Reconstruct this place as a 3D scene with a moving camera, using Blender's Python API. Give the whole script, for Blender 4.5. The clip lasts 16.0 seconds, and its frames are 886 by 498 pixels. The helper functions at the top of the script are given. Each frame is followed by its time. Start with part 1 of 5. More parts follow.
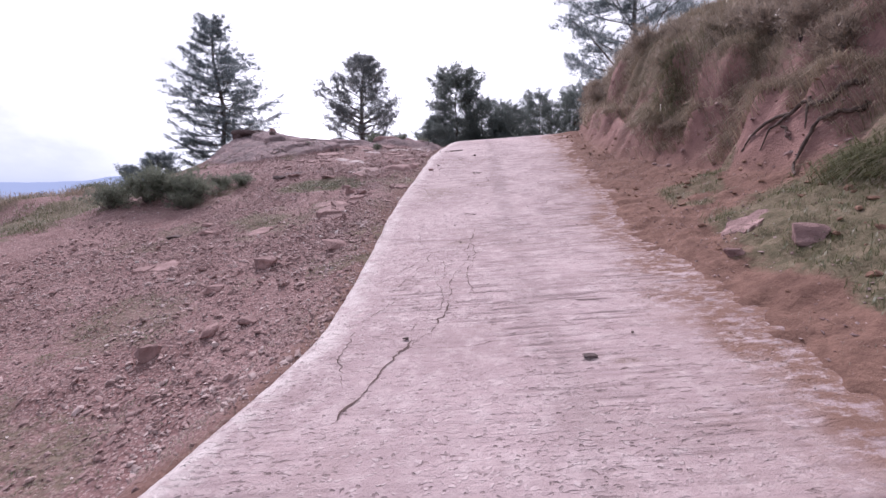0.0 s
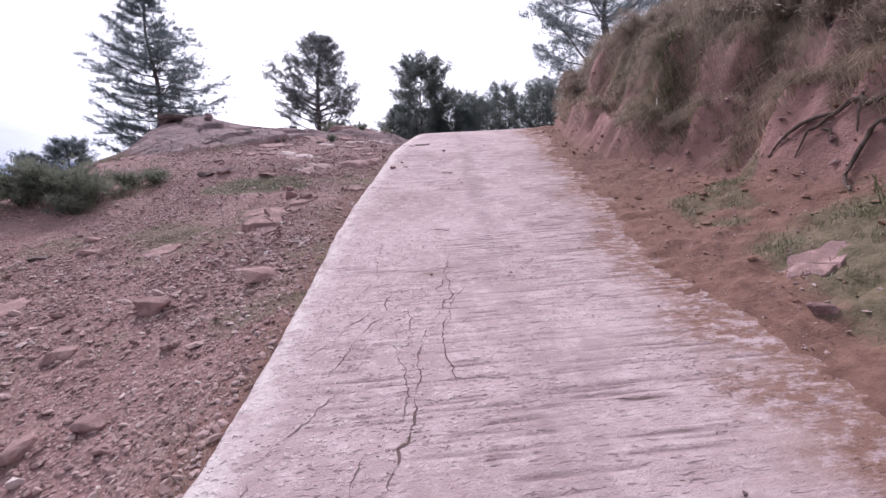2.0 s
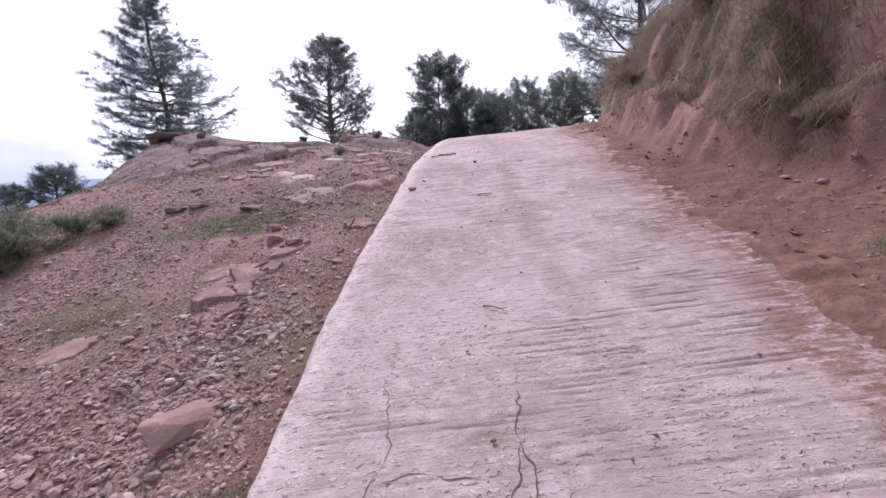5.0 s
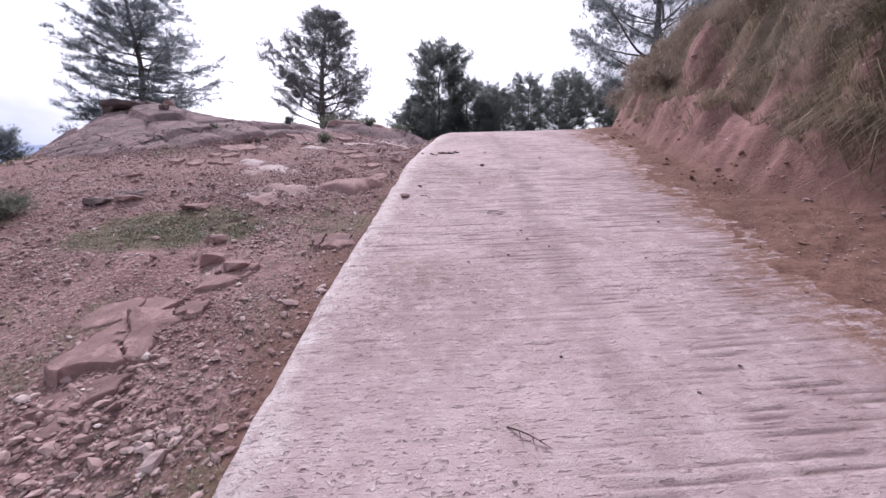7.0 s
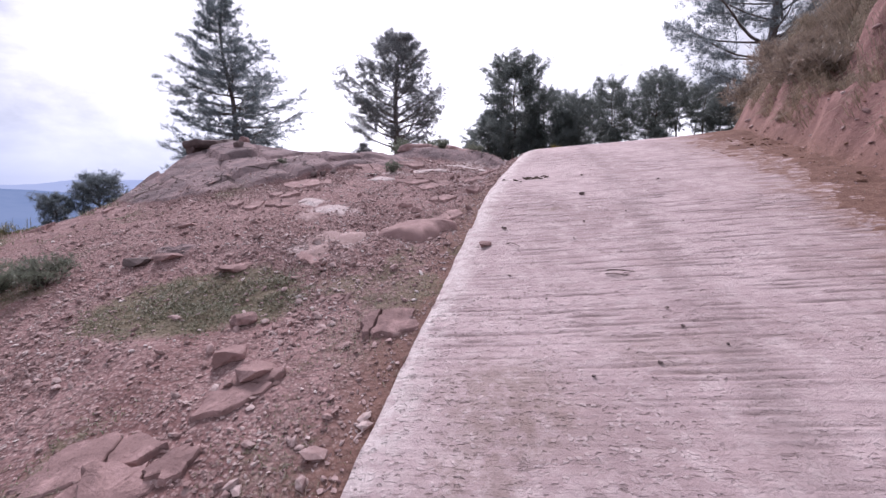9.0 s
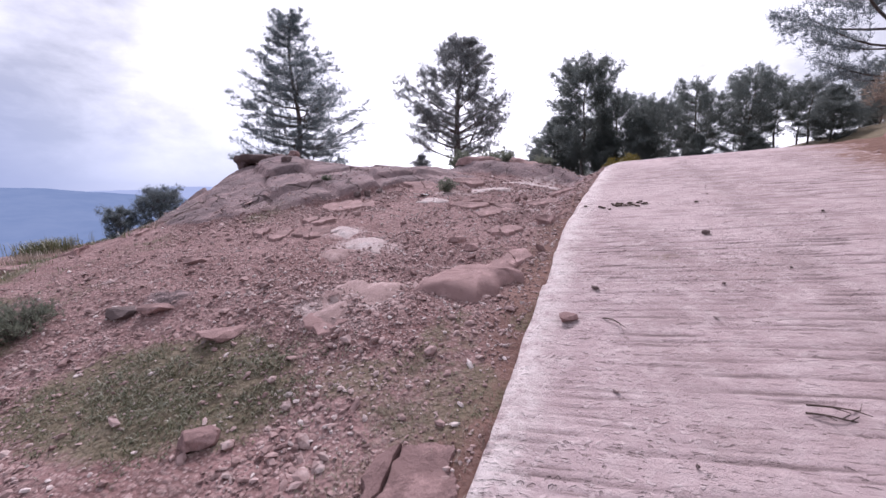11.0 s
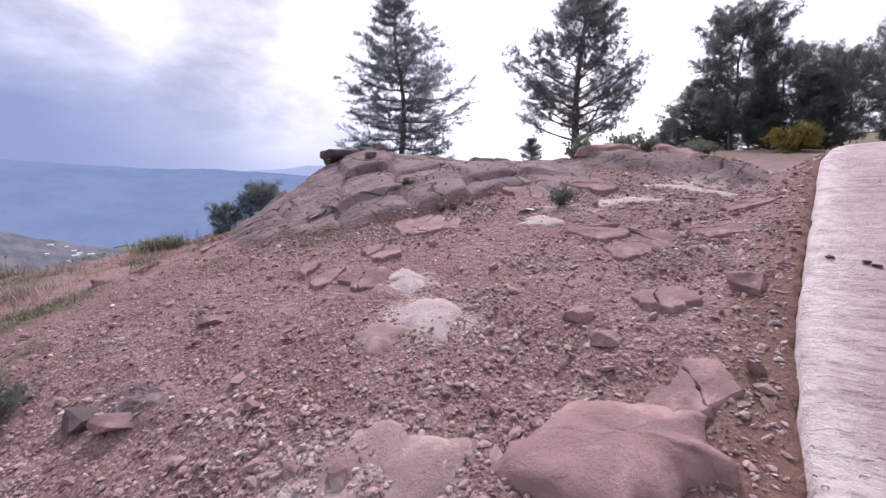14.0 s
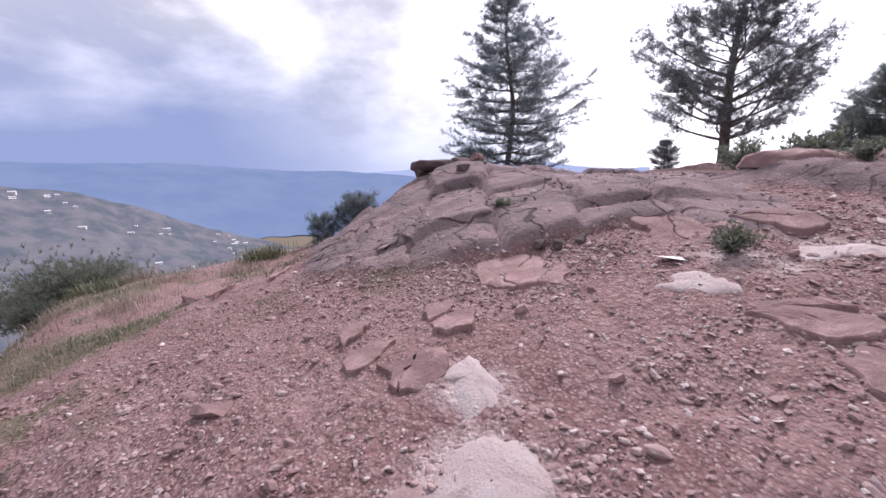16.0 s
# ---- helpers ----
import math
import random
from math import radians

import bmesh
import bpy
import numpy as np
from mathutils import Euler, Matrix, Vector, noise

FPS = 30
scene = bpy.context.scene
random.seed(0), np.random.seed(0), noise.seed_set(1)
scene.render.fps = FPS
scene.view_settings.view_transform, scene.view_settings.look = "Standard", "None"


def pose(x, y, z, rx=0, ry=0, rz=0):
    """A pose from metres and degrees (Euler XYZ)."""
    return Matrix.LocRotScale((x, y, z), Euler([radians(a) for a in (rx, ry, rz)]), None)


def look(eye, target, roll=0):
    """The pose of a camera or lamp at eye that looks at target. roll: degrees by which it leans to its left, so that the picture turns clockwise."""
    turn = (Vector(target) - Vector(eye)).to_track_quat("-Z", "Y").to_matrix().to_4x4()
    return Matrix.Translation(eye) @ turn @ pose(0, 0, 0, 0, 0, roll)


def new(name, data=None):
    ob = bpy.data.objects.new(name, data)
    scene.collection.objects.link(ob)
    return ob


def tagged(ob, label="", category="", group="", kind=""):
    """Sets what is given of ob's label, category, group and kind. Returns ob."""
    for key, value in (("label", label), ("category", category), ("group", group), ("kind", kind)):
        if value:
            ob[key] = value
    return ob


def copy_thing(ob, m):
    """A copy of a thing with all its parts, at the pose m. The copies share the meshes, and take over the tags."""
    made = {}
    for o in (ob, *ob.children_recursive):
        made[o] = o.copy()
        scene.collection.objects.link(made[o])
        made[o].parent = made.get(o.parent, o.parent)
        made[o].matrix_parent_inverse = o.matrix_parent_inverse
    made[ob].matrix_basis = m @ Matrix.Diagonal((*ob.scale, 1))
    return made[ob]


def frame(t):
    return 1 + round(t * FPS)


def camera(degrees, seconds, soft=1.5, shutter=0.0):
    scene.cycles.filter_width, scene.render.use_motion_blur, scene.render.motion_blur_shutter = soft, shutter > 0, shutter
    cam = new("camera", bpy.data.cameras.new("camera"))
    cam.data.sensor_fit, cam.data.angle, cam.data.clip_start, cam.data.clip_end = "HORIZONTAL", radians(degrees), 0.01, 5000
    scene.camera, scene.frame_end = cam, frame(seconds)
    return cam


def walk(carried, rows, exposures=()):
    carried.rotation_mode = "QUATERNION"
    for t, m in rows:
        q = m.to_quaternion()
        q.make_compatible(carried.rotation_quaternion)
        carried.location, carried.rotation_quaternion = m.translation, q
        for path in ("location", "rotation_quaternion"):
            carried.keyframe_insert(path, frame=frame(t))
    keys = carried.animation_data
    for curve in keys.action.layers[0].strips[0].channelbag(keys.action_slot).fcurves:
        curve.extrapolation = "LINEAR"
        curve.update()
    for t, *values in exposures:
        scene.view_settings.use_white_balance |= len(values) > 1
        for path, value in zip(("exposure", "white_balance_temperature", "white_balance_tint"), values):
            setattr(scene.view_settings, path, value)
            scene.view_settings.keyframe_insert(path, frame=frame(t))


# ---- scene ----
cam = camera(95.4, 16.0, 1.5, 0.1)
METRES, EYE, TILT, LEAN, TURN = 11.5, 1.56, -8.0, 0.0, 0.0
ROWS = [
    (0.0, 0.0, 0.0, 0.0, 0.0, 0.0, -0.0),
    (0.5, 0.0037, 0.0366, 0.007, -0.31, -0.54, -0.22),
    (1.0, 0.0057, 0.0672, 0.0202, -1.77, -0.48, -0.65),
    (1.5, 0.003, 0.1001, 0.0247, -3.51, -0.65, -0.92),
    (2.0, -0.0, 0.129, 0.0395, -5.05, -1.21, -0.07),
    (2.5, -0.0012, 0.159, 0.0437, -5.45, -1.72, 1.06),
    (3.0, -0.0011, 0.1928, 0.0517, -4.71, -2.14, 1.68),
    (3.5, -0.0024, 0.2237, 0.0645, -3.56, -1.87, 1.8),
    (6.0, -0.0052, 0.3718, 0.1163, -0.6, -0.94, 1.04),
    (6.5, -0.0074, 0.4025, 0.1236, -1.84, -1.1, -2.01),
    (7.0, -0.0093, 0.4303, 0.1382, -3.36, -2.31, -2.07),
    (7.5, -0.0086, 0.4589, 0.144, -2.16, -1.37, -0.05),
    (8.0, -0.0071, 0.4882, 0.1577, 0.79, -0.76, 0.91),
    (8.5, -0.0104, 0.5146, 0.1706, 4.83, -0.49, 0.73),
    (9.0, -0.0185, 0.5462, 0.1803, 7.45, -0.68, -0.85),
    (11.5, -0.0415, 0.6841, 0.2344, 18.37, 0.16, -2.85),
    (12.0, -0.05, 0.7081, 0.2508, 21.02, -1.78, -3.03),
    (12.5, -0.0569, 0.7339, 0.2575, 23.62, -1.9, -2.47),
    (13.0, -0.0629, 0.7642, 0.2661, 25.49, -1.61, -2.68),
    (13.5, -0.07, 0.7865, 0.2808, 27.77, -1.62, -2.95),
    (14.0, -0.0842, 0.8096, 0.2818, 31.29, -3.96, -3.89),
    (14.5, -0.1051, 0.8378, 0.29, 35.49, -6.13, -4.13),
    (15.0, -0.1182, 0.8595, 0.2993, 39.73, -5.49, -4.05),
    (15.5, -0.1299, 0.888, 0.3033, 43.86, -4.84, -4.94),
    (16.0, -0.1402, 0.9116, 0.3171, 46.56, -5.06, -5.3),
]
walk(cam, [(t, pose(0, 0, EYE, TILT, LEAN, TURN) @ pose(METRES * x, METRES * y, METRES * z, 90 + pitch, roll, yaw)) for t, x, y, z, yaw, pitch, roll in ROWS],
     exposures=[(0, 0.98, 6000, 29), (7.0, 0.95, 6020, 29), (13.0, 0.95, 6060, 29), (16.0, 1.04, 6100, 28)])

# ---- world, sun ----
SUN_AZ, SUN_EL = 22.0, 48.0
world = bpy.data.worlds.new("overcast_sky")
scene.world = world
world.use_nodes = True
wn, wl = world.node_tree.nodes, world.node_tree.links
wn.clear()


def wnode(kind, **kw):
    n = wn.new(kind)
    for k, v in kw.items():
        n.inputs[k].default_value = v
    return n


def wmath(op, a, b=None, clamp=False):
    n = wn.new("ShaderNodeMath")
    n.operation, n.use_clamp = op, clamp
    for i, v in enumerate((a, b)):
        if v is None:
            continue
        if isinstance(v, (int, float)):
            n.inputs[i].default_value = v
        else:
            wl.new(v, n.inputs[i])
    return n.outputs[0]


def wmix(f, a, b):
    n = wn.new("ShaderNodeMix")
    n.data_type = "RGBA"
    for sock, v in ((n.inputs[0], f), (n.inputs[6], a), (n.inputs[7], b)):
        if isinstance(v, (tuple, float, int)):
            sock.default_value = v
        else:
            wl.new(v, sock)
    return n.outputs[2]


sky = wn.new("ShaderNodeTexSky")
sky.sky_type, sky.sun_disc = "NISHITA", False
sky.sun_elevation, sky.sun_rotation = radians(SUN_EL), radians(-SUN_AZ)
sky.altitude, sky.air_density, sky.dust_density = 1500, 1.0, 2.0
coord = wn.new("ShaderNodeTexCoord")
sep = wn.new("ShaderNodeSeparateXYZ")
wl.new(coord.outputs["Generated"], sep.inputs[0])
dx, dy, dz = sep.outputs
stretch = wn.new("ShaderNodeMapping")
stretch.inputs["Scale"].default_value = (1.0, 1.0, 2.1)
wl.new(coord.outputs["Generated"], stretch.inputs[0])
big = wnode("ShaderNodeTexNoise", Scale=2.6, Detail=6.0, Roughness=0.5, Distortion=0.15)
wl.new(stretch.outputs[0], big.inputs["Vector"])
small = wnode("ShaderNodeTexNoise", Scale=6.5, Detail=6.0, Roughness=0.6, Distortion=0.2)
wl.new(stretch.outputs[0], small.inputs["Vector"])
# brightness of the cloud layer, brightest round the veiled sun
ahead = wmath("ADD", wmath("MULTIPLY", dx, -0.22), wmath("MULTIPLY", dy, 0.97))
glow = wmath("MULTIPLY", wmath("POWER", wmath("MAXIMUM", ahead, 0.0), 3.0), 5.2)
puff = wmath("MULTIPLY", wmath("SUBTRACT", big.outputs[0], 0.5), 10.0)
fine = wmath("MULTIPLY", wmath("SUBTRACT", small.outputs[0], 0.5), 6.5)
level = wmath("MAXIMUM", wmath("ADD", wmath("ADD", wmath("ADD", 3.6, glow), puff), fine), 3.4)
cloud = wn.new("ShaderNodeCombineColor")
for i, k in enumerate((0.975, 1.0, 0.965)):
    wl.new(wmath("MULTIPLY", level, k), cloud.inputs[i])
covered = wmix(0.12, cloud.outputs[0], sky.outputs[0])
# a bank of rain cloud stands low over the valley
side = wmath("MULTIPLY", wmath("SUBTRACT", wmath("ADD", wmath("MULTIPLY", dx, -0.996), wmath("MULTIPLY", dy, -0.087)), 0.72), 4.5, True)
low = wmath("SUBTRACT", 1.75, wmath("MULTIPLY", wmath("ADD", dz, wmath("MULTIPLY", wmath("SUBTRACT", big.outputs[0], 0.5), 0.35)), 5.5), True)
rain = wmath("MULTIPLY", wmath("MULTIPLY", side, low), 0.95, True)
# blue haze along the horizon on the valley side
hazy = wmath("MULTIPLY", wmath("MULTIPLY", wmath("SUBTRACT", wmath("MULTIPLY", dx, -1.0), 0.30), 2.6, True), wmath("SUBTRACT", 1.15, wmath("MULTIPLY", dz, 7.0), True))
misty = wmix(wmath("MULTIPLY", hazy, 0.85), covered, (2.9, 3.4, 4.25, 1.0))
final = wmix(rain, misty, (1.45, 1.9, 2.95, 1.0))
bg = wnode("ShaderNodeBackground", Strength=0.1)
wl.new(final, bg.inputs[0])
wout = wn.new("ShaderNodeOutputWorld")
wl.new(bg.outputs[0], wout.inputs[0])

sun = new("sun", bpy.data.lights.new("sun", "SUN"))
sun.data.energy, sun.data.angle, sun.data.color = 2.0, radians(16), (1.0, 0.95, 0.88)
sa, se = radians(SUN_AZ), radians(SUN_EL)
SUN_DIR = Vector((-math.sin(sa) * math.cos(se), math.cos(sa) * math.cos(se), math.sin(se)))
sun.matrix_world = look(SUN_DIR * 60, (0, 0, 0))

# ---- shape helpers ----
rng = np.random.default_rng(7)


def lattice(ix, iy, seed):
    h = np.sin(ix * 127.1 + iy * 311.7 + seed * 74.7) * 43758.5453
    return h - np.floor(h)


def vnoise(x, y, seed=0):
    """Smooth value noise, -1 to 1."""
    ix, iy = np.floor(x), np.floor(y)
    fx, fy = x - ix, y - iy
    fx, fy = fx * fx * (3 - 2 * fx), fy * fy * (3 - 2 * fy)
    a = lattice(ix, iy, seed) * (1 - fx) + lattice(ix + 1, iy, seed) * fx
    b = lattice(ix, iy + 1, seed) * (1 - fx) + lattice(ix + 1, iy + 1, seed) * fx
    return (a * (1 - fy) + b * fy) * 2 - 1


def fbm(x, y, scale, octaves=4, seed=0, rough=0.5):
    x, y = np.asarray(x, float), np.asarray(y, float)
    total, amp, f, norm = 0, 1.0, 1.0 / scale, 0
    for k in range(octaves):
        c, s = math.cos(0.6 * k + 0.3), math.sin(0.6 * k + 0.3)
        total = total + amp * vnoise((x * c - y * s) * f + 17.3 * k, (x * s + y * c) * f - 9.1 * k, seed + k)
        norm, amp, f = norm + amp, amp * rough, f * 2.03
    return total / norm


def step(a, b, v):
    t = np.clip((v - a) / (b - a), 0, 1)
    return t * t * (3 - 2 * t)


def eased(y, ys, zs, w):
    return sum(np.interp(y + o * w, ys, zs) for o in (-1, -0.5, 0, 0.5, 1)) / 5


# ---- the lie of the land ----
def road_z(x, y):
    mid = eased(y, [-60, -30, 0, 3.3, 5.6, 8, 10, 12, 13.5, 16.5, 18.2, 20, 26, 60],
                [-9, -5, -0.03, 0.44, 0.81, 1.42, 1.95, 2.5, 2.88, 3.50, 3.74, 3.84, 3.9, 4.4], 0.7)
    return mid + 0.075 * np.clip(x, -4, 6)


def left_edge(y):
    return eased(y, [-30, -3, 1.75, 2.75, 3.3, 5, 7, 8.6, 10, 11, 12.6, 13.7, 15.5, 17, 19, 22, 28, 40],
                 [-9, -3.2, -1.49, -1.15, -1.02, -1.0, -0.97, -0.85, -0.66, -0.53, -0.38, -0.18, 0.18, 0.45, 1.0, 2.3, 6.0, 16.0], 0.25)


def right_edge(y):
    return eased(y, [-30, 0, 2, 3.5, 5, 6, 7.3, 9, 10, 12, 13, 15.5, 18, 22, 28, 40],
                 [-3.2, 2.2, 2.27, 2.6, 2.68, 2.78, 3.08, 3.32, 3.5, 3.75, 3.95, 4.25, 4.9, 6.6, 10.5, 20.5], 0.35)


def bank_foot(y):
    return eased(y, [-30, -5, 0, 4, 6, 8.5, 12, 15, 18, 22, 28, 40],
                 [0.7, 4.3, 4.7, 5.0, 4.95, 4.5, 4.35, 4.95, 5.9, 7.8, 12.2, 23.0], 0.8)


def left_land(x, y):
    cx, cy = np.clip(x, -9.5, 0.4), np.clip(y, 2.5, 19.0)
    u, v = cx / 5, (cy - 10) / 5
    z = 1.834 - 0.122 * u + 1.221 * v - 0.261 * u * u - 0.591 * u * v - 0.109 * v * v - 0.007 * u * v * v - 0.245 * u * u * v - 0.08 * v ** 3
    z = z + 0.20 * np.minimum(y - 2.5, 0) + 0.045 * np.maximum(y - 19, 0) * step(-9, -2, x)
    z = z - 0.27 * np.maximum(-9.5 - x, 0)
    # the rock dome that carries the slab, and the ledge by the second pine
    z = z + 0.55 * np.exp(-(((x + 7.6) / 1.7) ** 2 + ((y - 16.6) / 1.5) ** 2))
    z = z + 0.24 * step(17.2, 17.9, y + 0.25 * (x + 2)) * step(-3.3, -2.7, x) * step(1.2, -0.6, x) * step(21.5, 19, y)
    z = z - 0.22 * np.exp(-(((x + 5.0) / 1.6) ** 2 + ((y - 19.4) / 1.6) ** 2))
    # the spur below the dome
    spur = 1.6 + 0.07 * (y - 12.3) + 0.06 * (x + 9.3) - 0.45 * np.maximum(-13.4 - x, 0)
    w = step(-7.8, -9.4, x) * step(9.3, 11.0, y) * step(16.6, 14.8, y)
    z = z * (1 - w) + spur * w
    return z


def bank_rise(d):
    return np.interp(d, [0, 0.25, 0.8, 1.6, 2.6, 4, 8, 20, 60, 400], [0, 0.45, 1.25, 2.45, 3.3, 4.0, 5.5, 8.0, 11.0, 40.0])


def rock_mask(x, y):
    """1 on bare bedrock."""
    low = np.interp(x, [-9.5, -8.2, -7.0, -6.0, -4.8, -4.0, -3.4, -2.6], [15.6, 14.2, 13.4, 13.1, 13.5, 14.3, 15.1, 16.2])
    dome = step(-0.12, 0.15, y - low + 0.3 * fbm(x, y, 0.8, 3, 3)) * step(-9.3, -8.7, x) * step(-2.5, -2.9, x) * step(19.5, 18.0, y)
    ledge = step(-3.4, -2.8, x) * step(0.6, -0.4, x) * step(17.1, 17.6, y + 0.25 * (x + 2)) * step(21, 19.5, y)
    flat = step(1.0, 0.6, np.sqrt(((x + 3.3) / 1.7) ** 2 + ((y - 15.9) / 1.1) ** 2) + 0.35 * fbm(x, y, 0.9, 3, 5))
    patches = step(0.34, 0.46, fbm(x, y, 1.7, 3, 11)) * step(-4.6, -3.8, x) * step(-0.9, -1.5, x - left_edge(y) + 0.5) * step(6.5, 10, y)
    return np.clip(np.maximum(np.maximum(dome, ledge), np.maximum(flat, 0.8 * patches)), 0, 1) * step(-11, -9.5, x)


def grass_mask(x, y):
    """1 on turf."""
    n = fbm(x, y, 1.6, 4, 21) + 0.35 * fbm(x, y, 0.35, 2, 22)
    el = np.sqrt(((x + 2.75 - 0.5 * (y - 9.8)) / 1.15) ** 2 + ((y - 9.8) / 0.62) ** 2)
    left = np.maximum(step(1.15, 0.6, el + 0.45 * n), step(0.30, 0.62, n) * 0.7 * step(13.5, 11, y))
    strip = step(0.55, 0.1, np.abs(x - left_edge(y) + 0.42 + 0.2 * n)) * step(4.5, 6.0, y) * step(10.8, 9.2, y) * 0.5 * step(-0.25, 0.3, n)
    band = step(1.0, 0.3, np.hypot((x + 3.35) / 1.1, (y - 7.7) / 0.75) + 0.8 * n) * 0.75 + step(1.0, 0.3, np.hypot((x + 3.7) / 1.1, (y - 4.4) / 0.9) + 0.8 * n) * 0.6
    spur = step(-8.0, -9.6, x + 0.8 * n) * step(0.0, 0.35, n + 0.06) * 0.8
    spur = np.maximum(spur, step(-4.6, -6.0, x + n) * step(0.05, 0.4, n) * step(15, 12.5, y))
    mid = 0.7 * step(-3.6, -5.0, x + 0.6 * n) * step(9.8, 11.2, y) * step(14.3, 13.3, y) * step(-0.2, 0.3, n)
    spur = np.maximum.reduce([spur, mid, 0.95 * step(-6.7, -7.8, x + 0.6 * n) * step(12.6, 11.4, y + 0.5 * n) * step(7.5, 9.0, y) * step(-0.45, 0.05, n)])
    far = step(-12.5, -14, x + 1.5 * n)
    thin = 0.62 * step(-0.12, 0.35, n) * step(-1.9, -2.6, x) * step(10.5, 8.5, y)
    left = np.maximum.reduce([left, thin, strip, band, spur, far])
    d = x - right_edge(y)
    verge = step(0.35, 0.75, d + 0.35 * n) * step(5.9, 4.7, y + 0.8 * n) * step(0.9, 2.2, y)
    verge = np.maximum(verge, 0.75 * step(0.55, 0.95, d + 0.3 * n) * step(0.1, 0.45, n) * step(12.5, 9, y))
    db = x - bank_foot(y)
    top = step(0.75, 1.7, db + 0.9 * n) * 0.9
    beyond = step(19.5, 24, y) * 0.7
    return np.clip(np.where(x < left_edge(y), np.maximum(left, beyond * step(28, 36, y)), np.maximum(np.maximum(verge, top), beyond)), 0, 1)


def land_z(x, y):
    x, y = np.asarray(x, float), np.asarray(y, float)
    le, re, bf = left_edge(y), right_edge(y), bank_foot(y)
    near = np.exp(-np.maximum(np.hypot(x, y - 9) - 16, 0) / 12)
    bump = 0.07 * fbm(x, y, 1.1, 4, 31) + 0.026 * fbm(x, y, 0.19, 3, 32)
    # left of the road
    zl = left_land(x, y)
    rk = rock_mask(x, y)
    plate_u = (0.72 * x + 0.69 * y) / 0.95 + 0.35 * fbm(x, y, 1.4, 2, 41)
    plate_v = (0.69 * x - 0.72 * y) / 0.62 + 0.35 * fbm(x, y, 1.1, 2, 42)
    plate = lattice(np.floor(plate_u), np.floor(plate_v), 43) - 0.5
    seam = np.minimum(np.abs(plate_u - np.round(plate_u)) * 0.95, np.abs(plate_v - np.round(plate_v)) * 0.62 + 0.05 * (lattice(np.floor(plate_u), np.round(plate_v), 44) > 0.4))
    dome = rk * step(13.2, 14.2, y + 0.25 * (x + 5)) * step(-2.6, -3.4, x)
    zl = zl + 0.10 * dome + rk * (0.10 + (0.07 + 0.08 * dome) * plate - (0.06 + 0.05 * dome) * np.exp(-(seam / 0.03) ** 2) + 0.05 * fbm(x, y, 0.5, 3, 45)) + bump * (1.15 - 0.5 * rk)
    zl = zl + 0.10 * fbm(x, y, 3.2, 2, 36) * step(0.4, 2.0, le - x)
    kerb = step(0.75, 0.08, le - x)
    zl = zl * (1 - kerb) + (road_z(le, y) - 0.085 + 0.5 * bump) * kerb
    # right of the road: verge, then the cut bank
    slope = np.interp(y, [-5, 2, 4.2, 8, 12, 20], [0.25, 0.4, 0.46, 0.26, 0.12, 0.1])
    d = x - re
    wob = 0.24 * fbm(x, y, 0.9, 3, 51) + 0.22 * fbm(x, y * 1.8, 0.26, 4, 52, 0.6)
    zv = road_z(re, y) + slope * np.minimum(d + wob * 0.9, bf - re) + bump * step(0.0, 0.4, d)
    db = x - bf + 0.34 * fbm(x, y, 1.25, 4, 61) + 0.34 * fbm(x * 0.4, y, 0.55, 3, 62) * step(0, 0.5, x - bf)
    db = db - 0.32 * np.exp(-((y - 7.7) / 0.7) ** 2) * step(0.35, 0.8, x - bf)
    rise = bank_rise(np.maximum(db, 0))
    shelf = 0.34 * np.sin(rise * 3.4 + 2.5 * fbm(x, y, 1.5, 2, 63)) * step(0.3, 0.9, rise) * step(3.5, 2.6, rise)
    zr = zv + rise + shelf + 0.26 * fbm(x, y, 0.3, 4, 64) * step(0.05, 0.4, db)
    mid = road_z(x, y) - 0.16
    z = np.where(x < le, zl, np.where(d > -0.45, np.maximum(zr, mid), mid))
    # the ground behind the walk and the valley side
    s = -0.92 * x + 0.38 * y - 25.0
    fall = np.where(s > 0, 0.02 * np.minimum(s, 8) ** 2 + 0.34 * np.maximum(s - 8, 0), 0)
    z = z - fall * step(16, 2, x) + (1 - near) * 0.7 * fbm(x, y, 14.0, 3, 71) * step(12, 30, np.hypot(x, y - 9)) * step(60, 20, np.abs(x - 10))
    wide = np.hypot(x, y)
    z = z + step(120, 500, wide) * 26 * fbm(x, y, 260.0, 4, 72)
    return np.maximum(z, -250 + 12 * fbm(x, y, 300.0, 3, 73))


def gz(x, y):
    return float(land_z(np.array([x]), np.array([y]))[0])


